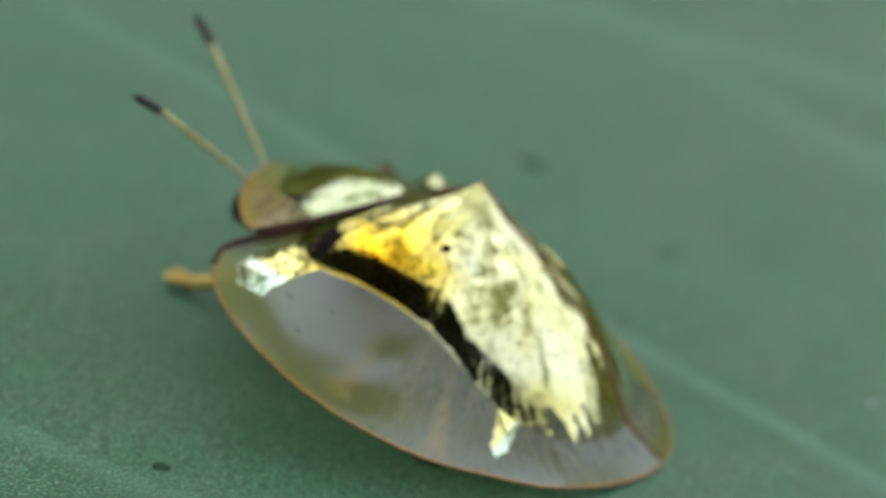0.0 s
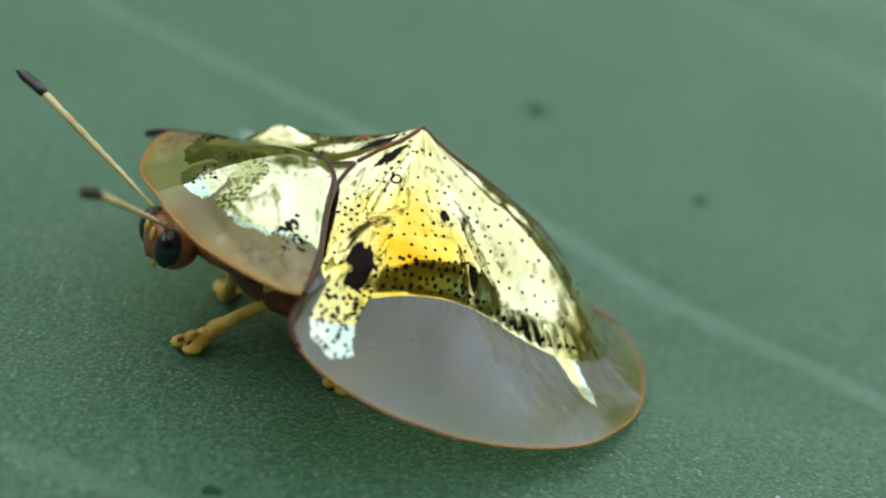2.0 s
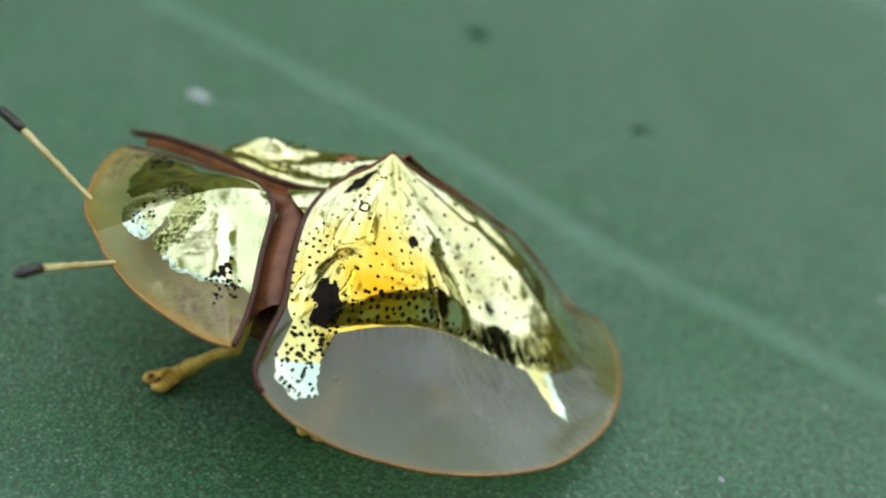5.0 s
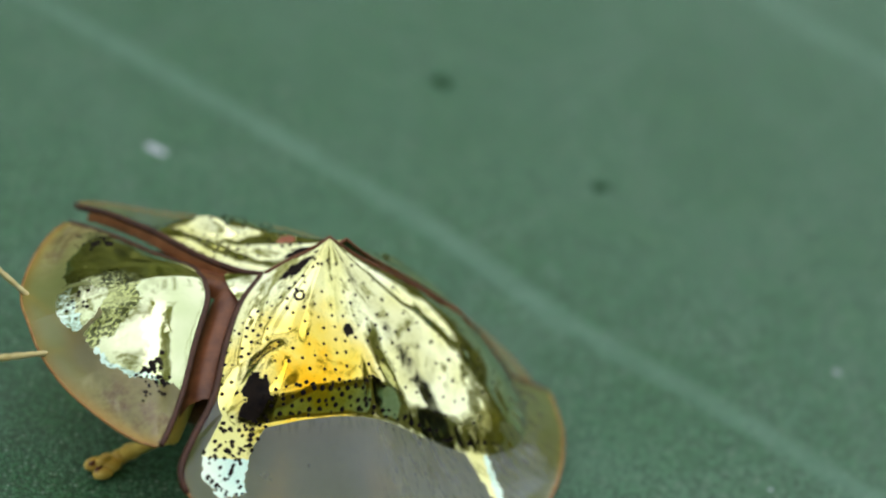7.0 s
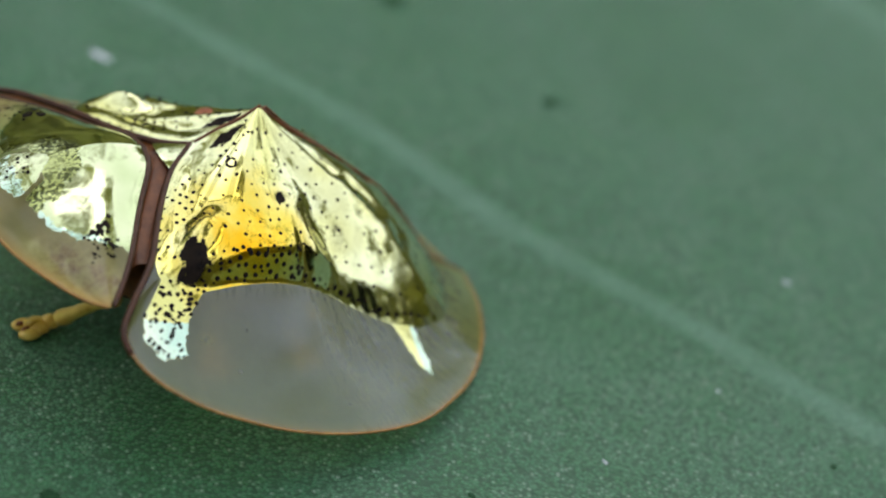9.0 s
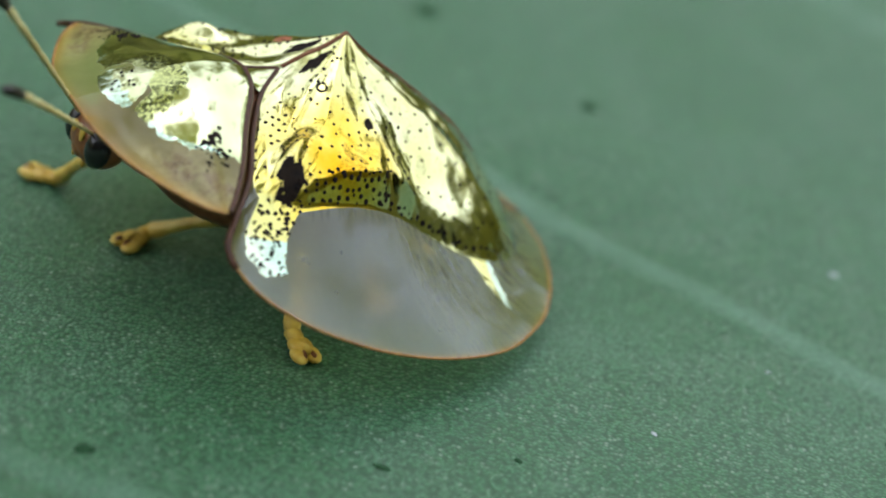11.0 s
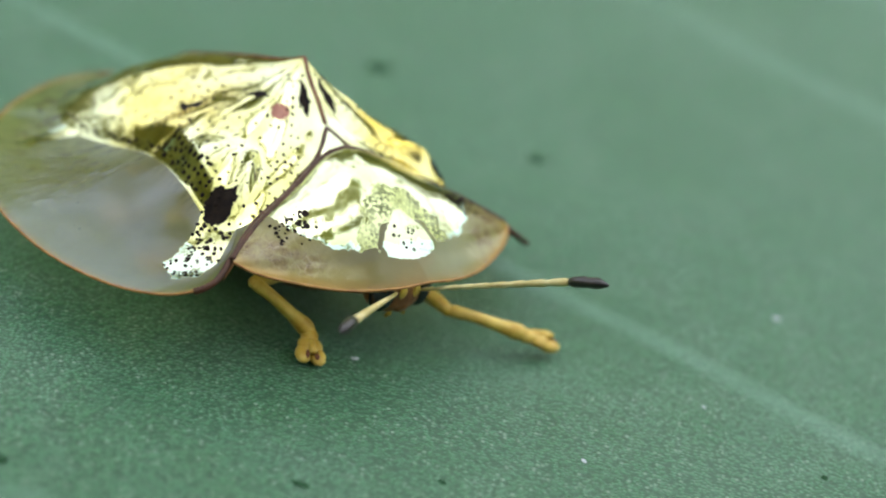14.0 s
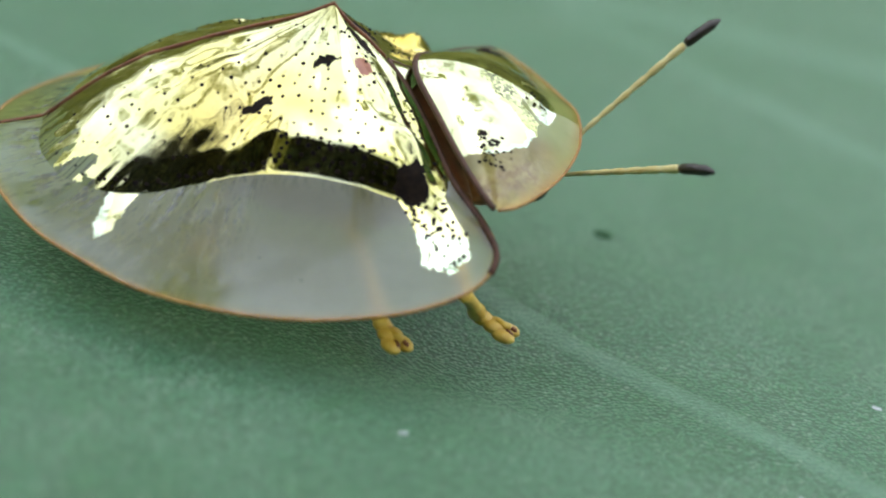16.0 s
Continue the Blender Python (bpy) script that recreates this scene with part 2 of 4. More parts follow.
def horn_material(name, dark, light, rough=0.35, scale=3.0, sub=0.0, gloss=0.5):
    m, n, l, p = material(name)
    f = noise_tex(n, l, scale, 4.0)
    l.new(ramp(n, l, f, [(0.3, dark), (0.7, light)]), p.inputs["Base Color"])
    p.inputs["Roughness"].default_value = rough
    p.inputs["Specular IOR Level"].default_value = gloss
    p.inputs["Subsurface Weight"].default_value = sub
    p.inputs["Subsurface Radius"].default_value = (0.3 * MM, 0.2 * MM, 0.1 * MM)
    bump(n, l, p, f, 0.4, 0.03)
    return m


def foliage_material(name, dark, light):
    """Thin leaves that let some daylight through."""
    m, n, l, p = material(name)
    colour = ramp(n, l, noise_tex(n, l, 0.02, 3.0), [(0.3, dark), (0.7, light)])
    l.new(colour, p.inputs["Base Color"])
    p.inputs["Roughness"].default_value = 0.6
    glow, both = n.new("ShaderNodeBsdfTranslucent"), n.new("ShaderNodeMixShader")
    l.new(mix(n, l, 1.0, colour, (1.9, 1.7, 1.2), "MULTIPLY"), glow.inputs["Color"])
    both.inputs[0].default_value = 0.55
    l.new(p.outputs[0], both.inputs[1])
    l.new(glow.outputs[0], both.inputs[2])
    l.new(both.outputs[0], n["Material Output"].inputs["Surface"])
    return m


LEAF, VEIN = leaf_material(), vein_material()
GOLD = gold_material("gold", (0.52, 0.50, 0.18), (0.60, 0.62, 0.38), 0.09, depth=0.10, blush=(0.64, 0.27, 0.002), fine=0.06)
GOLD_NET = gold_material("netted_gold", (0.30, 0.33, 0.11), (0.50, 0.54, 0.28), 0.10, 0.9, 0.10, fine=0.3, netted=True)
PALE_GOLD = gold_material("pale_gold", (0.44, 0.50, 0.26), (0.60, 0.62, 0.40), 0.08, depth=0.08, fine=0.10)
SILVER = gold_material("silvery_gold", (0.40, 0.54, 0.42), (0.60, 0.66, 0.48), 0.08, fine=0.4)
CLEAR = clear_material("clear_horn", (0.86, 0.83, 0.34), (0.36, 0.36, 0.12), 0.22, (0.64, 0.73, 1.0), 1.59)
CLEAR_WARM = clear_material("clear_horn_warm", (0.86, 0.82, 0.36), (0.46, 0.43, 0.15), 0.24, (0.84, 0.84, 0.82), 1.45)
RIM = horn_material("amber_rim", (0.20, 0.10, 0.028), (0.36, 0.20, 0.065), 0.5, gloss=0.2)
BROWN = horn_material("brown_horn", (0.085, 0.028, 0.011), (0.19, 0.068, 0.026), 0.35, gloss=0.28)
LIP = horn_material("red_brown_lip", (0.17, 0.060, 0.020), (0.32, 0.13, 0.045), 0.3)
SUTURE = horn_material("dark_brown", (0.035, 0.016, 0.010), (0.075, 0.032, 0.017), 0.4, gloss=0.18)
BLACK = horn_material("black_horn", (0.006, 0.005, 0.004), (0.020, 0.014, 0.009), 0.3)
SPOT = horn_material("matt_black_horn", (0.004, 0.003, 0.003), (0.016, 0.010, 0.006), 0.8, 6.0, gloss=0.12)
HEAD = horn_material("russet_horn", (0.09, 0.026, 0.008), (0.26, 0.095, 0.024), 0.3)
EYE = horn_material("eye_black", (0.006, 0.006, 0.008), (0.014, 0.012, 0.012), 0.12, 8.0)
LEG = horn_material("straw_horn", (0.42, 0.25, 0.026), (0.63, 0.47, 0.10), 0.4, 2.2, 0.2)
ANTENNA = horn_material("pale_straw_horn", (0.40, 0.32, 0.11), (0.60, 0.54, 0.26), 0.45, 2.5, 0.2)
REDSPOT = horn_material("red_brown_spot", (0.20, 0.06, 0.03), (0.34, 0.13, 0.07), 0.3)
DARKMARK = horn_material("dark_mark", (0.014, 0.045, 0.020), (0.026, 0.070, 0.032), 0.9, 8.0, gloss=0.08)
WHITEMARK = horn_material("white_mark", (0.28, 0.32, 0.33), (0.48, 0.52, 0.54), 0.6, 8.0)
BUSH = foliage_material("bush_green", (0.13, 0.16, 0.055), (0.24, 0.26, 0.12))
STAND_IN = horn_material("stand_in_green", (0.010, 0.012, 0.006), (0.026, 0.026, 0.012), 0.8, 0.02, gloss=0.1)
EARTH = horn_material("earth", (0.03, 0.035, 0.015), (0.07, 0.065, 0.035), 0.9, 0.004)


# ---- mesh helpers (all sizes in millimetres) ----
def mesh_of(name, verts, faces, mats, slots=None, smooth=True):
    me = bpy.data.meshes.new(name)
    me.from_pydata([[c * MM for c in v] for v in verts], [], faces)
    for m in mats:
        me.materials.append(m)
    if slots is not None:
        me.polygons.foreach_set("material_index", slots)
    me.polygons.foreach_set("use_smooth", [smooth] * len(me.polygons))
    me.update()
    return me


def part(name, me, parent, label=""):
    ob = new(name, me)
    ob.parent = parent
    return tagged(ob, label)


def spline(points, count):
    """Catmull-Rom points along control points, even in the index."""
    p = np.array(points, float)
    p = np.vstack([2 * p[0] - p[1], p, 2 * p[-1] - p[-2]])
    out = []
    for k in range(count):
        u = k / (count - 1) * (len(p) - 3)
        i = min(int(u), len(p) - 4)
        t = u - i
        a, b, c, d = p[i : i + 4]
        out.append(0.5 * (2 * b + (c - a) * t + (2 * a - 5 * b + 4 * c - d) * t * t + (3 * b - a - 3 * c + d) * t**3))
    return np.array(out)


def tube(points, radii, sides=8, flat=1.0):
    """Verts and faces of a tapered tube along points, closed at both ends."""
    pts = [Vector(p) for p in points]
    verts, faces = [], []
    for i, p in enumerate(pts):
        d = (pts[min(i + 1, len(pts) - 1)] - pts[max(i - 1, 0)]).normalized()
        side = d.cross(Vector((0, 0, 1)))
        side = side.normalized() if side.length > 1e-4 else Vector((0, 1, 0))
        up = side.cross(d)
        for k in range(sides):
            a = 2 * math.pi * k / sides
            verts.append(p + radii[i] * (math.cos(a) * side + flat * math.sin(a) * up))
    for i in range(len(pts) - 1):
        for k in range(sides):
            k2 = (k + 1) % sides
            faces.append((i * sides + k, i * sides + k2, (i + 1) * sides + k2, (i + 1) * sides + k))
    faces.append(tuple(range(sides))[::-1])
    faces.append(tuple((len(pts) - 1) * sides + k for k in range(sides)))
    return verts, faces


def blob(centre, radii, rings=12, segs=18, shape=None):
    verts, faces = [], []
    for i in range(rings + 1):
        th = math.pi * i / rings
        for k in range(segs):
            ph = 2 * math.pi * k / segs
            v = Vector((math.sin(th) * math.cos(ph), math.sin(th) * math.sin(ph), math.cos(th)))
            s = shape(v) if shape else 1.0
            verts.append([c + r * s * w for c, r, w in zip(centre, radii, v)])
    for i in range(rings):
        for k in range(segs):
            k2 = (k + 1) % segs
            faces.append((i * segs + k, (i + 1) * segs + k, (i + 1) * segs + k2, i * segs + k2))
    return verts, faces


def joined(*pieces):
    verts, faces = [], []
    for v, f in pieces:
        o = len(verts)
        verts += [tuple(p) for p in v]
        faces += [tuple(i + o for i in q) for q in f]
    return verts, faces


def inside(x, y, poly):
    hit = False
    for (x0, y0), (x1, y1) in zip(poly, poly[1:] + poly[:1]):
        if (y0 > y) != (y1 > y) and x < (x1 - x0) * (y - y0) / (y1 - y0) + x0:
            hit = not hit
    return hit


# ---- the leaf and what lies round it ----
def leaf_height(x, y):
    """Gentle swell of the leaf, in millimetres; level where the beetle walks, but hollowed to clear the view-fitted
    tail.
    """
    r = max(0.0, math.hypot(x - 4, y - 4) - 14)
    hollow = 0.62 * math.exp(-((x - 5.2) / 3.6) ** 2 - ((y - 2.9) / 3.2) ** 2)
    return -0.0012 * r * r - hollow + 0.10 * noise.noise(Vector((x * 0.12, y * 0.12, 3.0)))


def build_leaf():
    verts, faces = [], []
    rows, segs = 110, 200
    for i in range(rows + 1):
        u = (i / rows) ** 1.6
        for k in range(segs):
            a = 2 * math.pi * k / segs
            x = 6 + u * 115 * math.cos(a)
            y = 10 + u * 75 * math.sin(a) * (1 + 0.02 * math.sin(9 * a))
            c, s = math.cos(radians(-38)), math.sin(radians(-38))
            x, y = 6 + (x - 6) * c - (y - 10) * s, 10 + (x - 6) * s + (y - 10) * c
            verts.append((x, y, leaf_height(x, y)))
    for i in range(rows):
        for k in range(segs):
            k2 = (k + 1) % segs
            faces.append((i * segs + k, (i + 1) * segs + k, (i + 1) * segs + k2, i * segs + k2))
    leaf = new("leaf", mesh_of("leaf", verts, faces, [LEAF]))
    tagged(leaf, "broad dull green leaf with pale veins and a fine downy surface", "leaf")
    solid = leaf.modifiers.new("thickness", "SOLIDIFY")
    solid.thickness = 0.35 * MM
    solid.offset = -1
    stalk = [tuple(p) for p in spline([(88, -54, -8), (97, -61, -12), (118, -76, -60), (126, -82, -180), (128, -84, -410)], 24)]
    part("leaf_stalk", mesh_of("leaf_stalk", *tube(stalk, [1.2 + 0.03 * i for i in range(24)], 10), [VEIN]), leaf, "green stalk that carries the leaf")
    return leaf


def build_vein(leaf, points, width, height, pale=0.9):
    line = spline(points, 110)
    verts, faces = [], []
    across = 13
    for i, p in enumerate(line):
        d = line[min(i + 1, 109)] - line[max(i - 1, 0)]
        n = np.array([-d[1], d[0]]) / (np.hypot(*d) + 1e-9)
        w = width * (1 + 0.18 * noise.noise(Vector((p[0] * 0.6, p[1] * 0.6, 1))))
        for k in range(across):
            s = k / (across - 1) * 2 - 1
            x, y = p + n * s * w
            verts.append((x, y, leaf_height(x, y) - 0.015 + height * (1 - s * s)))
    for i in range(109):
        for k in range(across - 1):
            a = i * across + k
            faces.append((a, a + 1, a + across + 1, a + across))
    me = mesh_of("vein", verts, faces, [VEIN])
    pigment = me.attributes.new("pigment", "FLOAT", "POINT")
    pigment.data.foreach_set("value", [pale * (1 - (k / (across - 1) * 2 - 1) ** 2) ** 1.5 for _ in line for k in range(across)])
    return part("vein", me, leaf, "pale raised leaf vein")


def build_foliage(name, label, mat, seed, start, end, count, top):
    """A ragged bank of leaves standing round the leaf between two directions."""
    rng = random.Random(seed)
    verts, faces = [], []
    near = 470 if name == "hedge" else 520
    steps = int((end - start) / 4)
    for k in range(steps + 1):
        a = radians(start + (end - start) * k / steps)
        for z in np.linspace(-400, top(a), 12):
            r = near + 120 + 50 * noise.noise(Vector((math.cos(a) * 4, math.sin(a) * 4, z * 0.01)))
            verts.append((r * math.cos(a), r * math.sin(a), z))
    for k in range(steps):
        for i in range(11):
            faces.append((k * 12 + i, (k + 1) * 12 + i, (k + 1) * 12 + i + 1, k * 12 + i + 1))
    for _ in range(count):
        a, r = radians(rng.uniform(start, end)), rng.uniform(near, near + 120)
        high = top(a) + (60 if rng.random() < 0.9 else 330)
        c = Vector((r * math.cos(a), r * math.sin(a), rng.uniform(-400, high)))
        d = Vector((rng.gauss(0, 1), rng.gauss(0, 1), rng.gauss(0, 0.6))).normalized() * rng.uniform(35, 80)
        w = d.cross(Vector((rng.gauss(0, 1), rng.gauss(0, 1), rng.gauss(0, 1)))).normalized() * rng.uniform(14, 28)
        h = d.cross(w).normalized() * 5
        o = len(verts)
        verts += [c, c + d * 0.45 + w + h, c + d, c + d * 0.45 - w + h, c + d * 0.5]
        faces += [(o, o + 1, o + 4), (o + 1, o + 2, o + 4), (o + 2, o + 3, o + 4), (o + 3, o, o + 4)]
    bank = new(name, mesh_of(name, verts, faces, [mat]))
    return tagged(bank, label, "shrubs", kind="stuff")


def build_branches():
    """Unseen leafy twigs added high over the leaf, so that dim shapes waver in the gold."""
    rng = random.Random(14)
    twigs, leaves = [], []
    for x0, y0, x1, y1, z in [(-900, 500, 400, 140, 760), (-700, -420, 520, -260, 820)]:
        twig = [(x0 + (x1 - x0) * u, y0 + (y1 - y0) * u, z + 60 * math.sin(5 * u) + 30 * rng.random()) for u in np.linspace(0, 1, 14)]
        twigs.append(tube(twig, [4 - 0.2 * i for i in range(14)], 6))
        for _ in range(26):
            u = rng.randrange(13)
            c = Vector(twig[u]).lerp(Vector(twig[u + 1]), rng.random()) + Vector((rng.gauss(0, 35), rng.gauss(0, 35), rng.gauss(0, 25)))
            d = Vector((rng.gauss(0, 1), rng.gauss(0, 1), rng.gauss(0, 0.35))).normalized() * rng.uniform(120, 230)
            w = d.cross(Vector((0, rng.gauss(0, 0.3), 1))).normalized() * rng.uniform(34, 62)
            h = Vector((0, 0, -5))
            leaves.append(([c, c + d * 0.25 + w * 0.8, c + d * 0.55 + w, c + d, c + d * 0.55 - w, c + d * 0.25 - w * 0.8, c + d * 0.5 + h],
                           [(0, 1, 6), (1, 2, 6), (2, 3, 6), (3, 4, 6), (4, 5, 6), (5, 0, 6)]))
    branch = new("unseen_branches", mesh_of("unseen_branches", *joined(*twigs, *leaves), [BUSH]))
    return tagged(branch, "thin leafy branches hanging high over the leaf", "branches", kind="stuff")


def build_surroundings():
    n = 48
    verts = [(0, 0, -400)] + [(math.cos(2 * math.pi * k / n) * 4e6, math.sin(2 * math.pi * k / n) * 4e6, -400) for k in range(n)]
    ground = new("ground", mesh_of("ground", verts, [(0, k + 1, (k + 1) % n + 1) for k in range(n)], [EARTH]))
    tagged(ground, "dark earth far below the leaf", "ground", kind="structure")
    # unseen bank, its height by direction tuned to what gold and flanges mirror
    build_foliage("shrubbery", "green shrubbery round the leaf, under the open sky", BUSH, 5, 0, 360, 5200,
                  lambda a: 150 - 20 * math.cos(a - radians(5)) + 250 * math.exp(-((a - radians(96)) / radians(27)) ** 2) + 25 * math.sin(a * 5) + 25 * math.sin(a * 13))
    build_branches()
    # unseen dark bank, added so the gold mirrors something like the camera operator
    build_foliage("hedge", "tall dark evergreen hedge beside the leaf", STAND_IN, 6, 226, 318, 1900,
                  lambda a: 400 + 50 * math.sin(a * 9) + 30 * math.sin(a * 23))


leaf = build_leaf()
build_vein(leaf, [(-80, 74), (-40, 42), (-14, 21), (-5.8, 15), (0.7, 10), (6.7, 5.1), (12, 0.6), (16.3, -2.7), (30, -12), (58, -33), (93, -58)], 0.58, 0.05)
build_vein(leaf, [(-20, -2.5), (-12, -5.5), (-6.1, -7.5), (-3.7, -8.4), (-1, -9.1), (2.4, -10.2), (12, -13.5)], 0.6, 0.04, 0.55)
build_vein(leaf, [(-16, 33), (-6, 32.2), (3, 32), (10, 31.8), (17, 31.4), (30, 28)], 1.6, 0.06)
build_vein(leaf, [(5, 34), (12, 25.5), (15.2, 22.3), (18.6, 19), (26, 12)], 0.8, 0.03)
for lateral in [[(15.6, 24), (15.75, 18.9), (15.95, 15.5), (16.3, 12.4), (16.75, 9.1), (17.1, 5.4), (17.2, 2)], [(13.3, 22), (13.15, 18.1), (13.05, 14.1), (13.5, 10.5), (13.87, 7.8), (13.9, 5.7)],
                [(10.1, 21), (10.3, 17.2), (10.35, 12.4), (9.3, 8.9), (8.9, 6.6)]]:
    build_vein(leaf, lateral, 0.75, 0.012, 0.32)
for veinlet in [[(4.2, 7.4), (4.7, 9.6), (5.1, 11.4)], [(7.7, 4.9), (8.9, 5.8), (10.2, 5.8), (11.9, 5.2)], [(12.0, 1.0), (12.9, 2.6), (13.5, 3.9)], [(6.8, 5.3), (7.1, 6.0), (6.6, 6.9)]]:
    build_vein(leaf, veinlet, 0.26, 0.015)
build_surroundings()


# ---- the beetle: forward +x, its left +y ----
PEAK = np.array([-0.12, 0.0, 5.30])
COUNT = 360
EDGE = spline([  # base along the pronotum, shoulder, side margin, tail
    (1.28, 0, 4.37), (1.88, 0.58, 4.06), (2.46, 1.59, 3.74), (3.04, 2.85, 3.43), (3.74, 3.85, 3.18), (4.12, 4.52, 2.85),
    (3.80, 5.21, 2.42), (2.86, 5.71, 1.95), (1.69, 5.94, 1.53), (0.36, 6.07, 1.20), (-1.15, 5.99, 0.96), (-2.64, 5.62, 0.80),
    (-3.80, 4.90, 0.70), (-4.83, 3.98, 0.55), (-5.73, 2.74, 0.48), (-6.35, 1.39, 0.46), (-6.6, 0, 0.48)], COUNT)
FOLD = spline([  # where the domed disc meets the flat margin
    (1.22, 0, 4.42), (1.82, 0.57, 4.10), (2.38, 1.55, 3.78), (2.86, 2.6, 3.47), (2.95, 3.1, 3.25), (2.75, 3.4, 3.05),
    (2.4, 3.45, 2.95), (1.85, 3.4, 2.97), (1.05, 3.25, 2.95), (0.0, 2.95, 2.7), (-1.0, 2.74, 2.3), (-1.95, 2.74, 1.8),
    (-2.9, 2.95, 1.42), (-3.8, 2.9, 1.2), (-4.72, 2.42, 1.08), (-5.3, 1.32, 1.02), (-5.45, 0, 1.04)], COUNT)
ARC = np.concatenate([[0], np.cumsum(np.linalg.norm(np.diff(FOLD, axis=0), axis=1))])
DISC_ROWS, MARGIN_ROWS = 84, 74
FOOT_FRONT = [(2.6, 2.8), (3.5, 3.95), (3.62, 4.45), (3.3, 4.85), (2.75, 4.7), (2.65, 4.3), (2.35, 3.75), (1.8, 3.2)]
FOOT_REAR = [(-2.9, 2.8), (-3.2, 3.3), (-3.36, 3.95), (-3.55, 4.08), (-3.76, 3.88), (-3.66, 3.3), (-3.6, 2.7)]
SPOTS = {
    "shoulder_spot": [(2.54, 2.94), (2.36, 2.76), (2.10, 2.74), (1.88, 2.88), (1.80, 3.10), (2.00, 3.20), (2.28, 3.34), (2.50, 3.18)],
    "side_spot": [(-0.42, 2.64), (-0.40, 2.82), (-0.60, 2.84), (-0.72, 2.70), (-0.60, 2.60)],
    "disc_spot": [(0.98, 1.0), (0.9, 1.16), (0.76, 1.22), (0.6, 1.15), (0.54, 1.0), (0.6, 0.86), (0.76, 0.8), (0.9, 0.86)],
    # second to last but one: a dark reflection before the peak, painted black
    "front_reflection": [(0.98, 0.34), (0.74, 0.22), (0.38, 0.18), (0.20, 0.24), (0.38, 0.35), (0.68, 0.45), (0.90, 0.48)],
    "small_spot": [(-0.12, 1.60), (-0.20, 1.76), (-0.34, 1.72), (-0.36, 1.58), (-0.24, 1.50)],
}
RIGHT_SPOTS = {  # where the right wing case is marked otherwise
    "small_spot": [(0.20, 1.00), (0.08, 1.18), (-0.06, 1.08), (-0.22, 1.20), (-0.26, 1.00), (-0.10, 0.92), (0.06, 0.90)],
    "rear_spot": [(-0.86, 1.66), (-0.88, 1.84), (-1.15, 1.90), (-1.42, 1.92), (-1.44, 1.76), (-1.15, 1.68)],
}


def smooth(v):
    v = min(1.0, max(0.0, v))
    return v * v * (3 - 2 * v)


def shell_point(k, s):
    """Point of the left wing case: k along the edge, s 0 to 1 over the disc, 1 to 2 over the margin."""
    if s <= 1:
        side = min(1.0, max(0.0, (k - 95) / 60), max(0.0, (300 - k) / 80)) * (1 - 0.5 * smooth((k - 224) / 20) * smooth((s - 0.55) / 0.3))
        # a bright bridge breaks the steep flank halfway along
        bridge = math.exp(-((FOLD[k][0] + 0.72) / 0.20) ** 2)
        e = min(1.0, max(0.0, (s - 0.87) / 0.13))
        rear = min(1.0, max(0.0, (k - 200) / 110))
        g = s + math.sin(math.pi * s) * (0.15 * (1 - rear) * (1 - s) - 0.22 * rear * s)
        g += side * 0.20 * (e * e * (3 - 2 * e) - g)
        # the flank bulges outwards and drops steeply to the flange
        out = s + (0.021 - 0.055 * bridge) * side * (1 - 0.6 * smooth((k - 222) / 25)) * math.sin(math.pi * s**5.5) ** 2
        xy = PEAK[:2] + (FOLD[k][:2] - PEAK[:2]) * out
        z = PEAK[2] + (FOLD[k][2] - PEAK[2]) * g
        dome = math.sin(math.pi * s)
        z += (0.075 * noise.noise(Vector((xy[0] * 0.9, xy[1] * 0.9, 0))) + 0.012 * noise.noise(Vector((xy[0] * 2.1, xy[1] * 2.1, 4)))) * dome
        # grooves beside the front edge and along the seam, the shoulder hump, shallow dents on the flank
        z -= 0.09 * math.exp(-((s - 0.70) / 0.13) ** 2) * math.exp(-((k - 70) / 38) ** 4)
        z -= 0.10 * math.exp(-((k - 322) / 12) ** 2) * dome
        z += 0.36 * math.exp(-((k - 116) / 24) ** 2) * math.exp(-((s - 0.74) / 0.125) ** 2)
        z += 0.016 * smooth((s - 0.72) / 0.15) * dome * noise.noise(Vector((xy[0] * 3.6, xy[1] * 3.6, 21)))
        hind = smooth((k - 205) / 40) * smooth((352 - k) / 30)
        z += 0.10 * hind * noise.noise(Vector((xy[0] * 1.05, xy[1] * 1.3, 11))) * dome**1.5
        z += 0.055 * hind * noise.noise(Vector((xy[0] * 2.3, xy[1] * 2.6, 31))) * dome
        z += 0.04 * (1 - hind) * noise.noise(Vector((xy[0] * 1.5, xy[1] * 1.5, 15))) * dome
        # the hind lower edge is beaded
        bead = smooth((k - 226) / 8) * smooth((304 - k) / 10) * math.exp(-((s - 0.955) / 0.03) ** 2)
        z += 0.020 * bead * math.cos(2 * math.pi * ARC[k] / 0.34)
        return (xy[0], xy[1], z)
    q = s - 1
    p = FOLD[k] + (EDGE[k] - FOLD[k]) * q
    return (p[0], p[1], p[2] - 0.12 * math.sin(math.pi * q) * (np.hypot(*(EDGE[k] - FOLD[k])[:2]) > 1.2))


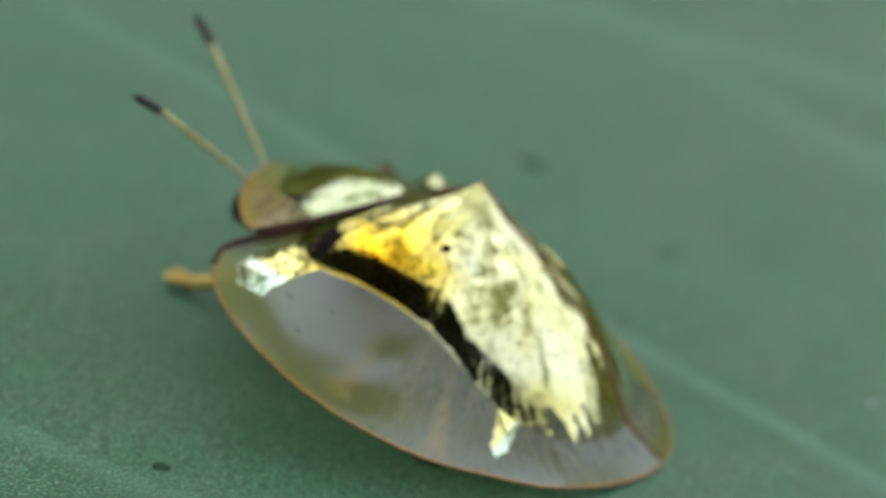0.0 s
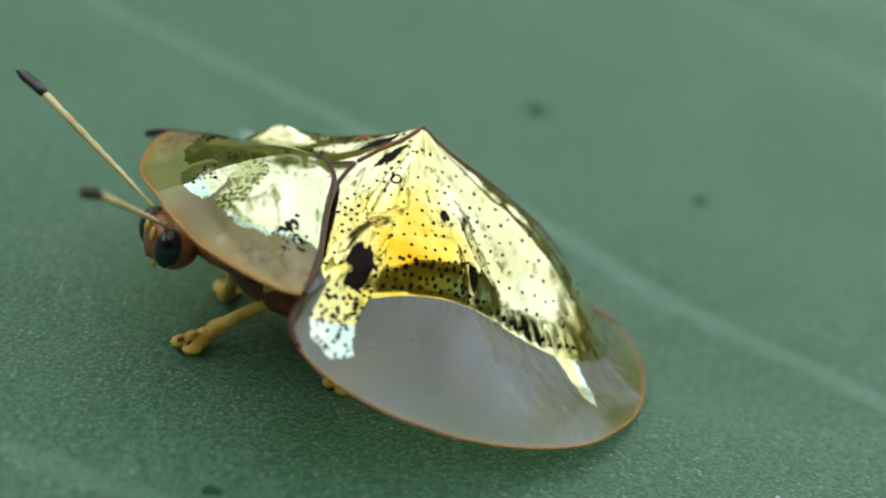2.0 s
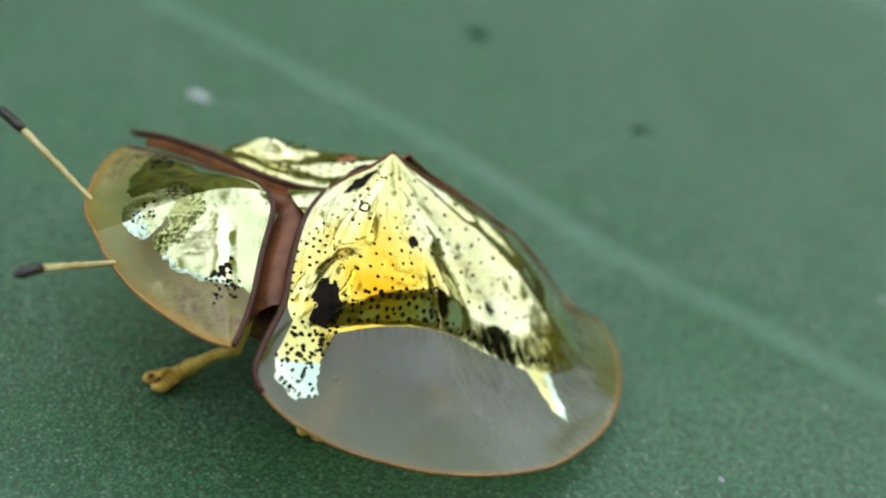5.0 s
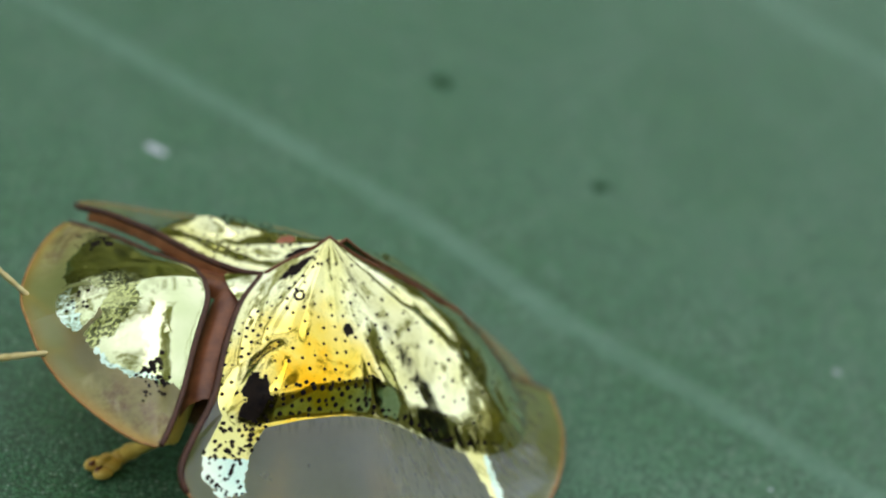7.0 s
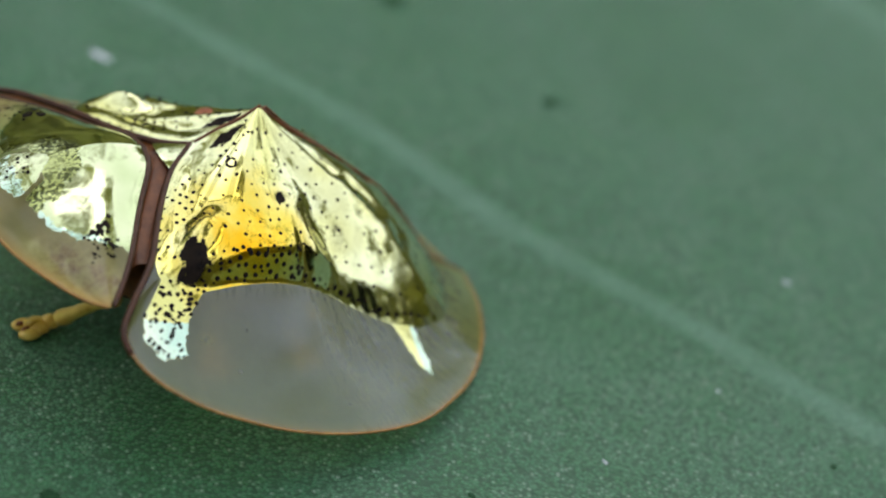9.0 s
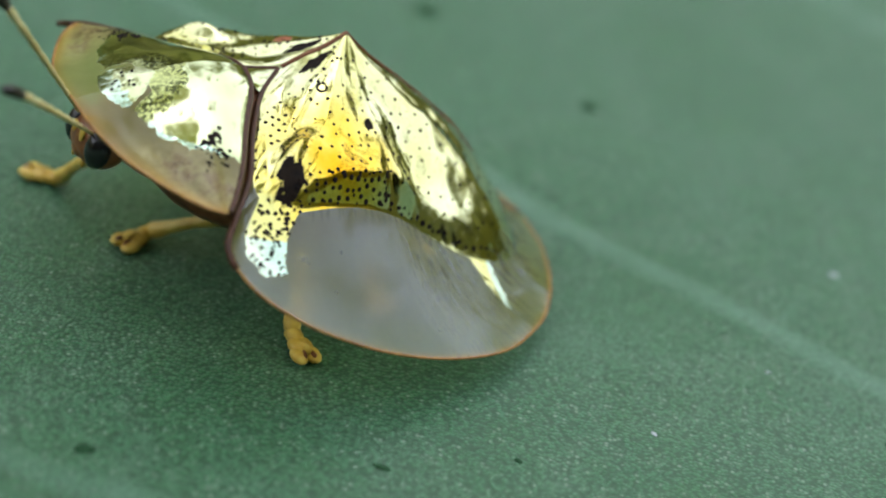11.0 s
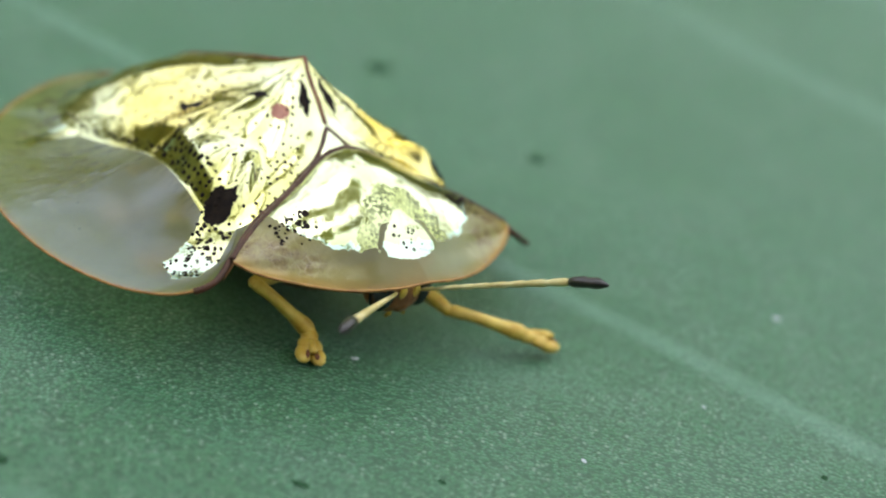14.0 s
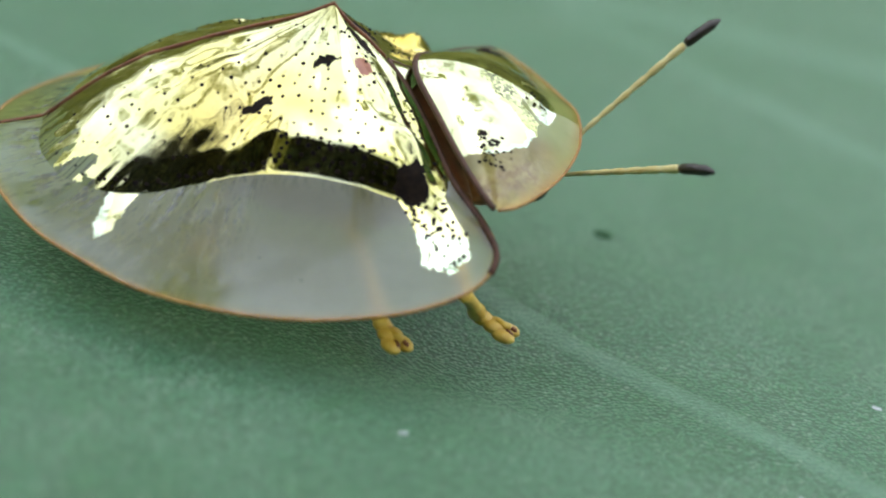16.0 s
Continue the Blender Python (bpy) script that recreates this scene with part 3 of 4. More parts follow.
def surface_kind(x, y, s, side):
    """1 gold, 2 pale gold, 0 clear, or the name of a spot."""
    j = 0.10 * noise.noise(Vector((x * 3.5, y * 3.5, 7))) + 0.06 * noise.noise(Vector((x * 9, y * 9, 2)))
    for name, poly in (SPOTS if side > 0 else SPOTS | RIGHT_SPOTS).items():
        w = {"disc_spot": 0.3, "small_spot": 0.6, "side_spot": 0.8, "rear_spot": 1.0, "front_reflection": 1.3}.get(name, 1.6)
        out = 0.16 if side < 0 and name == "shoulder_spot" else 0.0
        if inside(x + w * j, y - out + w * j, poly) and not (name == "side_spot" and s > 0.925):
            return name
    if s < 1 and not (x < -3.9 and s > 0.945 + 0.6 * j + 0.03 * math.sin(2 * math.pi * y / 0.42)):
        return 1
    if inside(x + j, y + j, FOOT_FRONT) or inside(x + j, y - j, FOOT_REAR):
        return 2
    return 0


def cut(verts, faces):
    """Only the vertices that the faces use, the faces, and the vertices' old numbers."""
    ids = sorted({c for q in faces for c in q})
    at = {c: i for i, c in enumerate(ids)}
    return [verts[c] for c in ids], [tuple(at[c] for c in q) for q in faces], ids


def shell(side):
    """Faces of one wing case, sorted into gold plate, clear margin and spots."""
    n = COUNT
    svals = [1 - (1 - i / DISC_ROWS) ** 1.3 for i in range(DISC_ROWS + 1)] + [1 + (i + 1) / MARGIN_ROWS for i in range(MARGIN_ROWS)]
    verts = [shell_point(k, s) for s in svals for k in range(n)]
    verts = [(x, y * side, z) for x, y, z in verts]
    sorts, slots = {}, []
    for i in range(len(svals) - 1):
        s = (svals[i] + svals[i + 1]) / 2
        for k in range(n - 1):
            q = (i * n + k, (i + 1) * n + k, (i + 1) * n + k + 1, i * n + k + 1)
            q = q if side > 0 else q[::-1]
            a, c = verts[q[0]], verts[q[2]]
            x, y = (a[0] + c[0]) / 2, (a[1] + c[1]) / 2
            w = surface_kind(x, y * side, s, side)
            if w == "disc_spot" and side > 0 and not 0.07 < math.hypot(x - 0.76, y - 1.01) < 0.13:
                w = 1
            if w in (1, 2):
                sorts.setdefault("gold", []).append(q)
                slots.append(1 if (w == 2 and (y * side > 4.0 or x < -3.5)) else 0)
            else:
                sorts.setdefault(w or "clear", []).append(q)
    return {name: cut(verts, fs) for name, fs in sorts.items()}, slots


def on_shell(x, y):
    """Height and normal of the left wing case over a plan point on its disc or margin."""
    best, at = 1e9, None
    for k in range(0, COUNT, 4):
        for i in range(41):
            p = shell_point(k, i / 20)
            d = (p[0] - x) ** 2 + (p[1] - y) ** 2
            if d < best:
                best, at = d, (k, i / 20)
    k, s = at
    p = Vector(shell_point(k, s))
    a = Vector(shell_point(min(k + 4, COUNT - 1), s)) - Vector(shell_point(max(k - 4, 0), s))
    b = Vector(shell_point(k, min(s + 0.03, 2))) - Vector(shell_point(k, max(s - 0.03, 0)))
    nrm = b.cross(a).normalized() if a.length > 1e-6 else Vector((0, 0, 1))
    if nrm.z < 0:
        nrm = -nrm
    return Vector((x, y, p.z)), nrm


def patch(centre, nrm, radius, lift, ragged=0.0, segs=14, seed=1):
    """A small domed disc lying on a surface."""
    u = nrm.orthogonal().normalized()
    v = nrm.cross(u)
    verts = [centre + nrm * (lift + 0.02)]
    for k in range(segs):
        a = 2 * math.pi * k / segs
        r = radius * (1 + ragged * noise.noise(Vector((math.cos(a) * 1.4, math.sin(a) * 1.4, seed))))
        verts.append(centre + (u * math.cos(a) + v * math.sin(a)) * r + nrm * lift)
    return verts, [(0, k + 1, (k + 1) % segs + 1) for k in range(segs)]


def amber_border(me, line, width):
    """Marks how near each point of a film lies to its outer edge, where the horn is amber."""
    line = np.array(line)[:, :2]
    value = []
    for v in me.vertices:
        d = np.hypot(line[:, 0] - v.co.x / MM, line[:, 1] - v.co.y / MM).min()
        value.append(math.exp(-((d / width) ** 2)))
    me.attributes.new("border", "FLOAT", "POINT").data.foreach_set("value", value)


def brown_band(me, line, distance, width):
    """Marks a brown band that runs inside the brim, beside its edge."""
    line = np.array(line)[:, :2]
    value = []
    for v in me.vertices:
        d = np.hypot(line[:, 0] - v.co.x / MM, line[:, 1] - v.co.y / MM).min()
        value.append(math.exp(-(((d - distance) / width) ** 2)) * smooth((abs(v.co.y) / MM - 1.2) / 1.6))
    me.attributes.new("band", "FLOAT", "POINT").data.foreach_set("value", value)


def film_grid(me, grid, wrinkle):
    """The film's own millimetre grid and how wrinkled it is, point by point."""
    me.attributes.new("grid", "FLOAT_VECTOR", "POINT").data.foreach_set("vector", [c for g in grid for c in (*g, 0.0)])
    me.attributes.new("wrinkle", "FLOAT", "POINT").data.foreach_set("value", wrinkle)


def build_wing_case(beetle, side):
    name = "left_wing_case" if side > 0 else "right_wing_case"
    pieces, slots = shell(side)
    case = part(name, mesh_of("gold_plate", *pieces["gold"][:2], [GOLD, SILVER], slots), beetle, "mirror-bright gold wing case with rows of dark pits")
    flange = part("clear_margin", mesh_of("clear_margin", *pieces["clear"][:2], [CLEAR]), case, "glassy olive-tinted flange of the wing case")
    flange.visible_shadow = False
    grid, wrinkle = [], []
    for v in pieces["clear"][2]:
        row, k = divmod(v, COUNT)
        q = max(0, row - DISC_ROWS) / MARGIN_ROWS
        grid.append((ARC[k], q * float(np.linalg.norm(EDGE[k] - FOLD[k]))))
        wrinkle.append(smooth((k - 212) / 16) * (1 - 0.75 * smooth(q / 0.9)) + 0.25 * (1 - smooth(q / 0.12)))
    film_grid(flange.data, grid, wrinkle)
    amber_border(flange.data, EDGE[108:] * [1, side, 1], 0.11)
    for spot, label in (("shoulder_spot", "ragged black shoulder spot"), ("side_spot", "small black side spot"), ("small_spot", "small dark spot on the disc"),
                        ("front_reflection", "black streak in front of the peak"), ("disc_spot", "round red-brown spot" if side < 0 else "small dark ring spot")):
        if spot == "small_spot" and side < 0:
            part("rear_spot", mesh_of("rear_spot", *pieces["rear_spot"][:2], [SPOT]), case, "long dark smudge on the disc")
        part(spot, mesh_of(spot, *pieces[spot][:2], [REDSPOT if spot == "disc_spot" and side < 0 else SPOT]), case, label)
    rim = [(p[0], p[1] * side, p[2]) for p in EDGE[108::3]]
    part("rim", mesh_of("rim", *tube(rim, [0.030] * len(rim), 6), [RIM]), case, "amber-brown edge of the flange")
    base = [(p[0], p[1] * side, p[2] - 0.02) for p in EDGE[:124:3]]
    part("base_edge", mesh_of("base_edge", *tube(base, [0.075] * len(base), 6), [SUTURE]), case, "dark brown front edge of the wing case")
    lip = [q for p in EDGE[:100:3] for q in ((p[0], p[1] * side, p[2] - 0.02), (p[0] + 0.09, p[1] * side, p[2] - 0.15), (p[0] + 0.08, p[1] * side, p[2] - 0.34))]
    faces = [(i * 3 + j, i * 3 + j + 1, i * 3 + j + 4, i * 3 + j + 3) for i in range(len(lip) // 3 - 1) for j in (0, 1)]
    part("front_lip", mesh_of("front_lip", lip, faces, [LIP]), case, "brown lip under the front edge")
    seam = [Vector(shell_point(0, i / 8)) for i in range(8, -1, -1)] + [Vector(shell_point(COUNT - 1, i / 14)) for i in range(1, 28)]
    seam = [(p.x, 0.02 * side, p.z + 0.005) for p in seam]
    part("seam", mesh_of("seam", *tube(seam, [0.035] * len(seam), 6), [BROWN]), case, "reddish-brown seam edge")
    # pits in rows across the disc
    rng = random.Random(3)
    pits = []
    for row in range(11):
        s = 0.14 + row * 0.083
        k = 40.0
        while k < 340:
            kk = int(k)
            s = 0.14 + row * 0.083 + rng.uniform(-0.012, 0.012)
            p = Vector(shell_point(kk, s))
            step = np.linalg.norm(np.array(shell_point(min(kk + 2, COUNT - 1), s)) - np.array(shell_point(kk, s))) / 2
            k += rng.uniform(0.25, 0.37) / max(step, 0.01)
            if rng.random() < 0.14 or p.y < 0.12:
                continue
            a = Vector(shell_point(min(kk + 3, COUNT - 1), s)) - Vector(shell_point(kk - 3, s))
            b = Vector(shell_point(kk, s + 0.02)) - Vector(shell_point(kk, s - 0.02))
            nrm = b.cross(a).normalized()
            nrm = nrm if nrm.z > 0 else -nrm
            v, f = patch(p, nrm, rng.uniform(0.026, 0.048), 0.006, 0.15, 8, rng.random() * 9)
            pits.append(([(q.x, q.y * side, q.z) for q in v], [g if side > 0 else g[::-1] for g in f]))
    flank = [(140.0, 296, 0.962)] + [(140.0, 220, s) for s in (0.875, 0.905, 0.935)]
    k, last, level = flank.pop()
    while True:
        if k >= last:
            if not flank:
                break
            k, last, level = flank.pop()
        kk = int(k)
        step = np.linalg.norm(np.array(shell_point(kk + 2, level)) - np.array(shell_point(kk, level))) / 2
        k += rng.uniform(0.19, 0.27) / max(step, 0.01)
        s = level + rng.uniform(-0.01, 0.01)
        p = Vector(shell_point(kk, s))
        a = Vector(shell_point(kk + 3, s)) - Vector(shell_point(kk - 3, s))
        b = Vector(shell_point(kk, s + 0.02)) - Vector(shell_point(kk, s - 0.02))
        nrm = b.cross(a).normalized()
        nrm = nrm if nrm.y > 0 else -nrm
        v, f = patch(p, nrm, rng.uniform(0.03, 0.07), 0.010, 0.2, 9)
        pits.append(([(q.x, q.y * side, q.z) for q in v], [g if side > 0 else g[::-1] for g in f]))
    for _ in range(120):
        x, y = rng.uniform(2.0, 3.6), rng.uniform(3.3, 4.8)
        if not inside(x, y, FOOT_FRONT):
            continue
        p, nrm = on_shell(x, y)
        v, f = patch(p, nrm, rng.uniform(0.025, 0.055), 0.015, 0, 7)
        pits.append(([(q.x, q.y * side, q.z) for q in v], [g if side > 0 else g[::-1] for g in f]))
    tagged(part("pitting", mesh_of("pitting", *joined(*pits), [SPOT]), case, "dark brown pits in rows"), kind="stuff")
    return case


def build_pronotum(beetle):
    hind = [(1.98, 0, 4.30), (2.08, 0.6, 4.20), (2.58, 1.6, 3.88), (3.14, 2.8, 3.55), (3.6, 3.6, 3.30), (3.86, 3.96, 3.18)]
    front = [(5.70, 0, 3.42), (5.64, 0.93, 3.33), (5.32, 1.97, 3.19), (4.80, 3.0, 3.15), (4.35, 3.65, 3.14), (3.96, 3.99, 3.17)]
    half, rows = 120, 110
    h = spline(hind, half + 1)
    f = spline(front, half + 1)
    verts, idx = [], {}
    for j in range(-half, half + 1):
        sgn, a = (1 if j >= 0 else -1), abs(j)
        for i in range(rows + 1):
            s = i / rows
            p = h[a] + (f[a] - h[a]) * s
            flat = 1 - min(1, (p[1] / 4.05) ** 2)
            dome = 0.42 * math.sin(math.pi * s**0.75) * flat
            dip = 0.10 * math.exp(-((s - 0.8) / 0.1) ** 2) * flat
            idx[j, i] = len(verts)
            ripple = 0.05 * noise.noise(Vector((p[0] * 1.1, p[1] * sgn * 0.8, 9))) * math.sin(math.pi * s) * flat
            verts.append((p[0], p[1] * sgn, p[2] + dome - dip + ripple))
    lobe = [(5.12, 0.0), (5.06, 0.40), (4.93, 0.68), (4.74, 0.70), (4.50, 0.55), (4.22, 0.26), (4.08, 0.10)]
    lobe = lobe + [(x, -y) for x, y in lobe[:0:-1]]

    def lobe_distance(x, y):
        """From the middle lobe of the gold; negative within it."""
        d = 9.0
        for (x0, y0), (x1, y1) in zip(lobe, lobe[1:] + lobe[:1]):
            u = min(1.0, max(0.0, ((x - x0) * (x1 - x0) + (y - y0) * (y1 - y0)) / ((x1 - x0) ** 2 + (y1 - y0) ** 2)))
            d = min(d, math.hypot(x - x0 - u * (x1 - x0), y - y0 - u * (y1 - y0)))
        return -d if inside(x, y, lobe) else d

    gold, slots, clear = [], [], []
    for j in range(-half, half):
        for i in range(rows):
            q = (idx[j, i], idx[j, i + 1], idx[j + 1, i + 1], idx[j + 1, i])
            a, c = verts[q[0]], verts[q[2]]
            x, y = (a[0] + c[0]) / 2, (a[1] + c[1]) / 2
            w = 0.05 * noise.noise(Vector((x * 2.5, y * 2.5, 5))) + 0.03 * noise.noise(Vector((x * 8, y * 8, 5)))
            d = (max(0.0, x - 2.1) / 2.72) ** 2.6 + (abs(y) / 2.85) ** 2.6
            far = lobe_distance(x, y) + w
            if far < 0 or (d < 1 + 2 * w and (far > 0.13 or x < 4.3)):
                gold.append(q)
                bare = 0.09 * noise.noise(Vector((x * 6, y * 6, 3)))
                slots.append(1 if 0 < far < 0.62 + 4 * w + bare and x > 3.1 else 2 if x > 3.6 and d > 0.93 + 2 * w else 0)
            else:
                clear.append(q)

    gv, gf, _ = cut(verts, gold)
    cv, cf, _ = cut(verts, clear)
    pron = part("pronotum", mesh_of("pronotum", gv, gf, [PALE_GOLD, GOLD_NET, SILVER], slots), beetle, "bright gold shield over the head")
    brim = part("clear_margin", mesh_of("clear_margin", cv, cf, [CLEAR_WARM]), pron, "glassy amber-tinted brim")
    brim.visible_shadow = False
    amber_border(brim.data, np.vstack([f, f * [1, -1, 1]]), 0.17)
    brown_band(brim.data, np.vstack([f, f * [1, -1, 1]]), 0.52, 0.48)
    film_grid(brim.data, [v[:2] for v in cv], [0.0] * len(cv))
    line = [(p[0], p[1], p[2]) for p in f]
    line = [(x, -y, z) for x, y, z in line[:0:-1]] + line
    part("rim", mesh_of("rim", *tube(line, [0.032] * len(line), 6), [RIM]), pron, "amber edge of the brim")
    line = [(p[0], p[1], p[2]) for p in h]
    line = [(x, -y, z) for x, y, z in line[:0:-1]] + line
    part("hind_edge", mesh_of("hind_edge", *tube(line, [0.07] * len(line), 6), [SUTURE]), pron, "dark brown hind edge")
    rng = random.Random(8)
    marks = []
    for y0 in (-2.1, 2.1):
        for _ in range(44):
            j = int(round((y0 + rng.gauss(0, 0.17)) / 3.95 * half))
            i = int(rows * min(0.6, max(0.05, rng.gauss(0.36, 0.09))))
            p = Vector(verts[idx[j, i]])
            nrm = (Vector(verts[idx[j, i + 3]]) - Vector(verts[idx[j, i - 3]])).cross(Vector(verts[idx[j + 3, i]]) - Vector(verts[idx[j - 3, i]])).normalized()
            nrm = nrm if nrm.z > 0 else -nrm
            off = math.hypot(p.x - 3.68, abs(p.y) - 2.1)
            marks.append(patch(p, nrm, rng.uniform(0.03, 0.09) if off < 0.2 else rng.uniform(0.02, 0.05), 0.008, 0.4, 9, rng.random() * 9))
    for _ in range(14):
        j, i = int(rng.gauss(0, 7)), int(rows * rng.uniform(0.66, 0.80))
        p = Vector(verts[idx[j, i]])
        if lobe_distance(p.x, p.y) > -0.12:
            continue
        nrm = (Vector(verts[idx[j, i + 3]]) - Vector(verts[idx[j, i - 3]])).cross(Vector(verts[idx[j + 3, i]]) - Vector(verts[idx[j - 3, i]])).normalized()
        nrm = nrm if nrm.z > 0 else -nrm
        marks.append(patch(p, nrm, rng.uniform(0.02, 0.05), 0.008, 0.3, 8, rng.random() * 9))
    tagged(part("flecking", mesh_of("flecking", *joined(*marks), [SPOT]), pron, "dark flecks on the gold"), kind="stuff")
    return pron


def build_body(beetle):
    part("body", mesh_of("body", *blob((0.3, 0, 1.75), (3.3, 2.4, 0.95), 14, 24), [BROWN]), beetle, "dark brown underside")
    strip, faces = [], []
    line = spline([(1.5, 0, 4.12), (1.95, 0.6, 3.88), (2.5, 1.6, 3.55), (2.75, 2.2, 3.36), (2.9, 2.7, 3.16)], 30)
    line = np.vstack([line[:0:-1] * [1, -1, 1], line])
    for p in line:
        for dx, dz in ((-0.5, -0.05), (-0.1, 0.06), (0.3, 0.08), (0.6, -0.05), (0.75, -0.35)):
            strip.append((p[0] + dx, p[1], p[2] + dz + 0.03 * noise.noise(Vector((p[1] * 2, dx * 2, 0)))))
    for i in range(len(line) - 1):
        for k in range(4):
            a = i * 5 + k
            faces.append((a, a + 1, a + 6, a + 5))
    part("collar", mesh_of("collar", strip, faces, [BROWN]), beetle, "glossy brown collar between shield and wing cases")
    sv = [(1.34, 0, 4.36), (1.90, 0.50, 4.09), (2.04, 0.2, 4.21), (2.04, -0.2, 4.21), (1.90, -0.50, 4.09), (1.72, 0, 4.33)]
    sf = [(5, 0, 4), (5, 4, 3), (5, 3, 2), (5, 2, 1), (5, 1, 0)]
    part("scutellum", mesh_of("scutellum", sv, sf, [PALE_GOLD]), beetle, "small gold triangle between the wing cases")
    part("thorax", mesh_of("thorax", *blob((3.5, 0, 2.66), (1.4, 1.9, 0.56), 12, 20), [HEAD]), beetle, "russet underside of the thorax")
    head = part("head", mesh_of("head", *blob((4.84, 0, 2.70), (0.62, 0.70, 0.60), 16, 22, lambda v: 1 - 0.14 * max(0, v.x) + 0.06 * abs(v.y)), [HEAD]), beetle, "russet head under the shield")
    for y in (0.52, -0.52):
        part("eye", mesh_of("eye", *blob((5.06, y, 2.74), (0.33, 0.27, 0.44), 12, 16, lambda v: 1 - 0.1 * v.x * v.x), [EYE]), head, "glossy black bean-shaped eye")
        part("brow", mesh_of("brow", *blob((5.33, 0.36 * y, 2.90), (0.05, 0.10, 0.16), 8, 12), [LEG]), head, "straw-coloured plate between the eyes")
    part("clypeus", mesh_of("clypeus", *blob((5.24, 0, 2.52), (0.12, 0.26, 0.22), 8, 14), [HEAD]), head, "russet face plate")
    for y in (0.15, -0.15):
        part("palp", mesh_of("palp", *tube([(5.14, y, 2.36), (5.20, y * 1.4, 2.24), (5.18, y * 1.8, 2.16)], [0.07, 0.055, 0.03], 8), [LEG]), head, "straw-coloured palp")
    return head


def build_antenna(beetle, name):
    """Runs along +x from its socket; the last segments are black."""
    ant = tagged(new(name, None), "straw-yellow antenna with a black tip")
    ant.parent = beetle
    ant.empty_display_size = MM
    x, line, radii = 0.0, [], []
    for i, d in enumerate([0.42, 0.26, 0.36, 0.40, 0.42, 0.44, 0.48, 0.52, 0.56]):
        r = 0.045 + 0.006 * i
        for f, g in ((0.04, 0.72), (0.3, 0.9), (0.8, 1.0), (0.96, 0.78)):
            line.append((x + d * f, 0, 0.02 * (i + f)))
            radii.append(r * g)
        x += d
    part("stalk", mesh_of("stalk", *tube(line, radii, 8), [ANTENNA]), ant)
    tip = tube([(x, 0, 0.18), (x + 0.10, 0, 0.18), (x + 0.38, 0, 0.18), (x + 0.42, 0, 0.17), (x + 0.70, 0, 0.15), (x + 0.92, 0, 0.11)], [0.085, 0.115, 0.125, 0.115, 0.12, 0.03], 10)
    part("tip", mesh_of("tip", *tip, [BLACK]), ant, "black club at the tip")
    return ant


FOOT, SHIN = 0.85, 1.75  # lengths


def build_leg(beetle, name):
    """Each part lies along +x from its own joint; the foot's origin is its tip."""
    leg = tagged(new(name, None), "straw-yellow leg with a padded foot and dark claws")
    leg.parent = beetle
    leg.empty_display_size = MM
    femur = tube([(-0.12, 0, 0), (0, 0, 0), (0.4, 0, 0.03), (1.0, 0, 0.03), (1.7, 0, 0), (2.1, 0, -0.03)], [0.08, 0.16, 0.20, 0.23, 0.21, 0.14], 12, 0.8)
    shin = tube([(-0.1, 0, 0), (0.05, 0, 0), (0.2, 0, 0), (0.55, 0, 0.02), (1.2, 0, 0.05), (1.68, 0, 0.03), (1.85, 0, 0)], [0.09, 0.18, 0.20, 0.15, 0.13, 0.15, 0.08], 12)
    foot = joined(
        blob((-0.74, 0, 0.25), (0.25, 0.20, 0.16), 8, 12),
        blob((-0.44, 0.0, 0.20), (0.28, 0.29, 0.15), 8, 12),
        blob((-0.17, 0.17, 0.14), (0.27, 0.18, 0.135), 8, 12),
        blob((-0.17, -0.17, 0.14), (0.27, 0.18, 0.135), 8, 12),
        tube([(-0.44, 0, 0.28), (-0.10, 0, 0.30)], [0.10, 0.09], 8))
    made = {"femur": part("femur", mesh_of("femur", *femur, [LEG]), leg),
            "shin": part("shin", mesh_of("shin", *shin, [LEG]), leg),
            "foot": [part("foot", mesh_of("foot", *foot, [LEG]), leg, "padded straw-yellow foot")]}
    for y in (0.09, -0.09):
        claw = tube([(-0.16, y, 0.25), (-0.03, y * 1.3, 0.23), (0.06, y * 1.5, 0.12)], [0.055, 0.06, 0.02], 7)
        made["foot"].append(part("claw", mesh_of("claw", *claw, [BROWN]), leg, "dark red-brown claw"))
    return made


beetle = new("tortoise_beetle", None)
beetle.empty_display_size = MM
tagged(beetle, "golden tortoise beetle with clear flanges walking on the leaf", "beetle")
case_left = build_wing_case(beetle, 1)
case_right = build_wing_case(beetle, -1)
pronotum = build_pronotum(beetle)
head = build_body(beetle)
antennae = {s: build_antenna(beetle, s + "_antenna") for s in ("left", "right")}
legs = {n: build_leg(beetle, n) for n in ("left_front_leg", "left_middle_leg", "left_hind_leg", "right_front_leg", "right_middle_leg", "right_hind_leg")}


# ---- specks on the leaf ----
def build_speck(name, x, y, rx, ry, turn, mat, label, seed):
    v, f = blob((0, 0, 0), (rx, ry, 0.022), 8, 14, lambda d: 1 + 0.35 * noise.noise(d * 1.8 + Vector((seed, 0, 0))))
    ob = new(name, mesh_of(name, v, f, [mat]))
    ob.matrix_world = pose(x * MM, y * MM, (leaf_height(x, y) + 0.012) * MM, 0, 0, turn)
    return tagged(ob, label, "speck", "specks on the leaf")


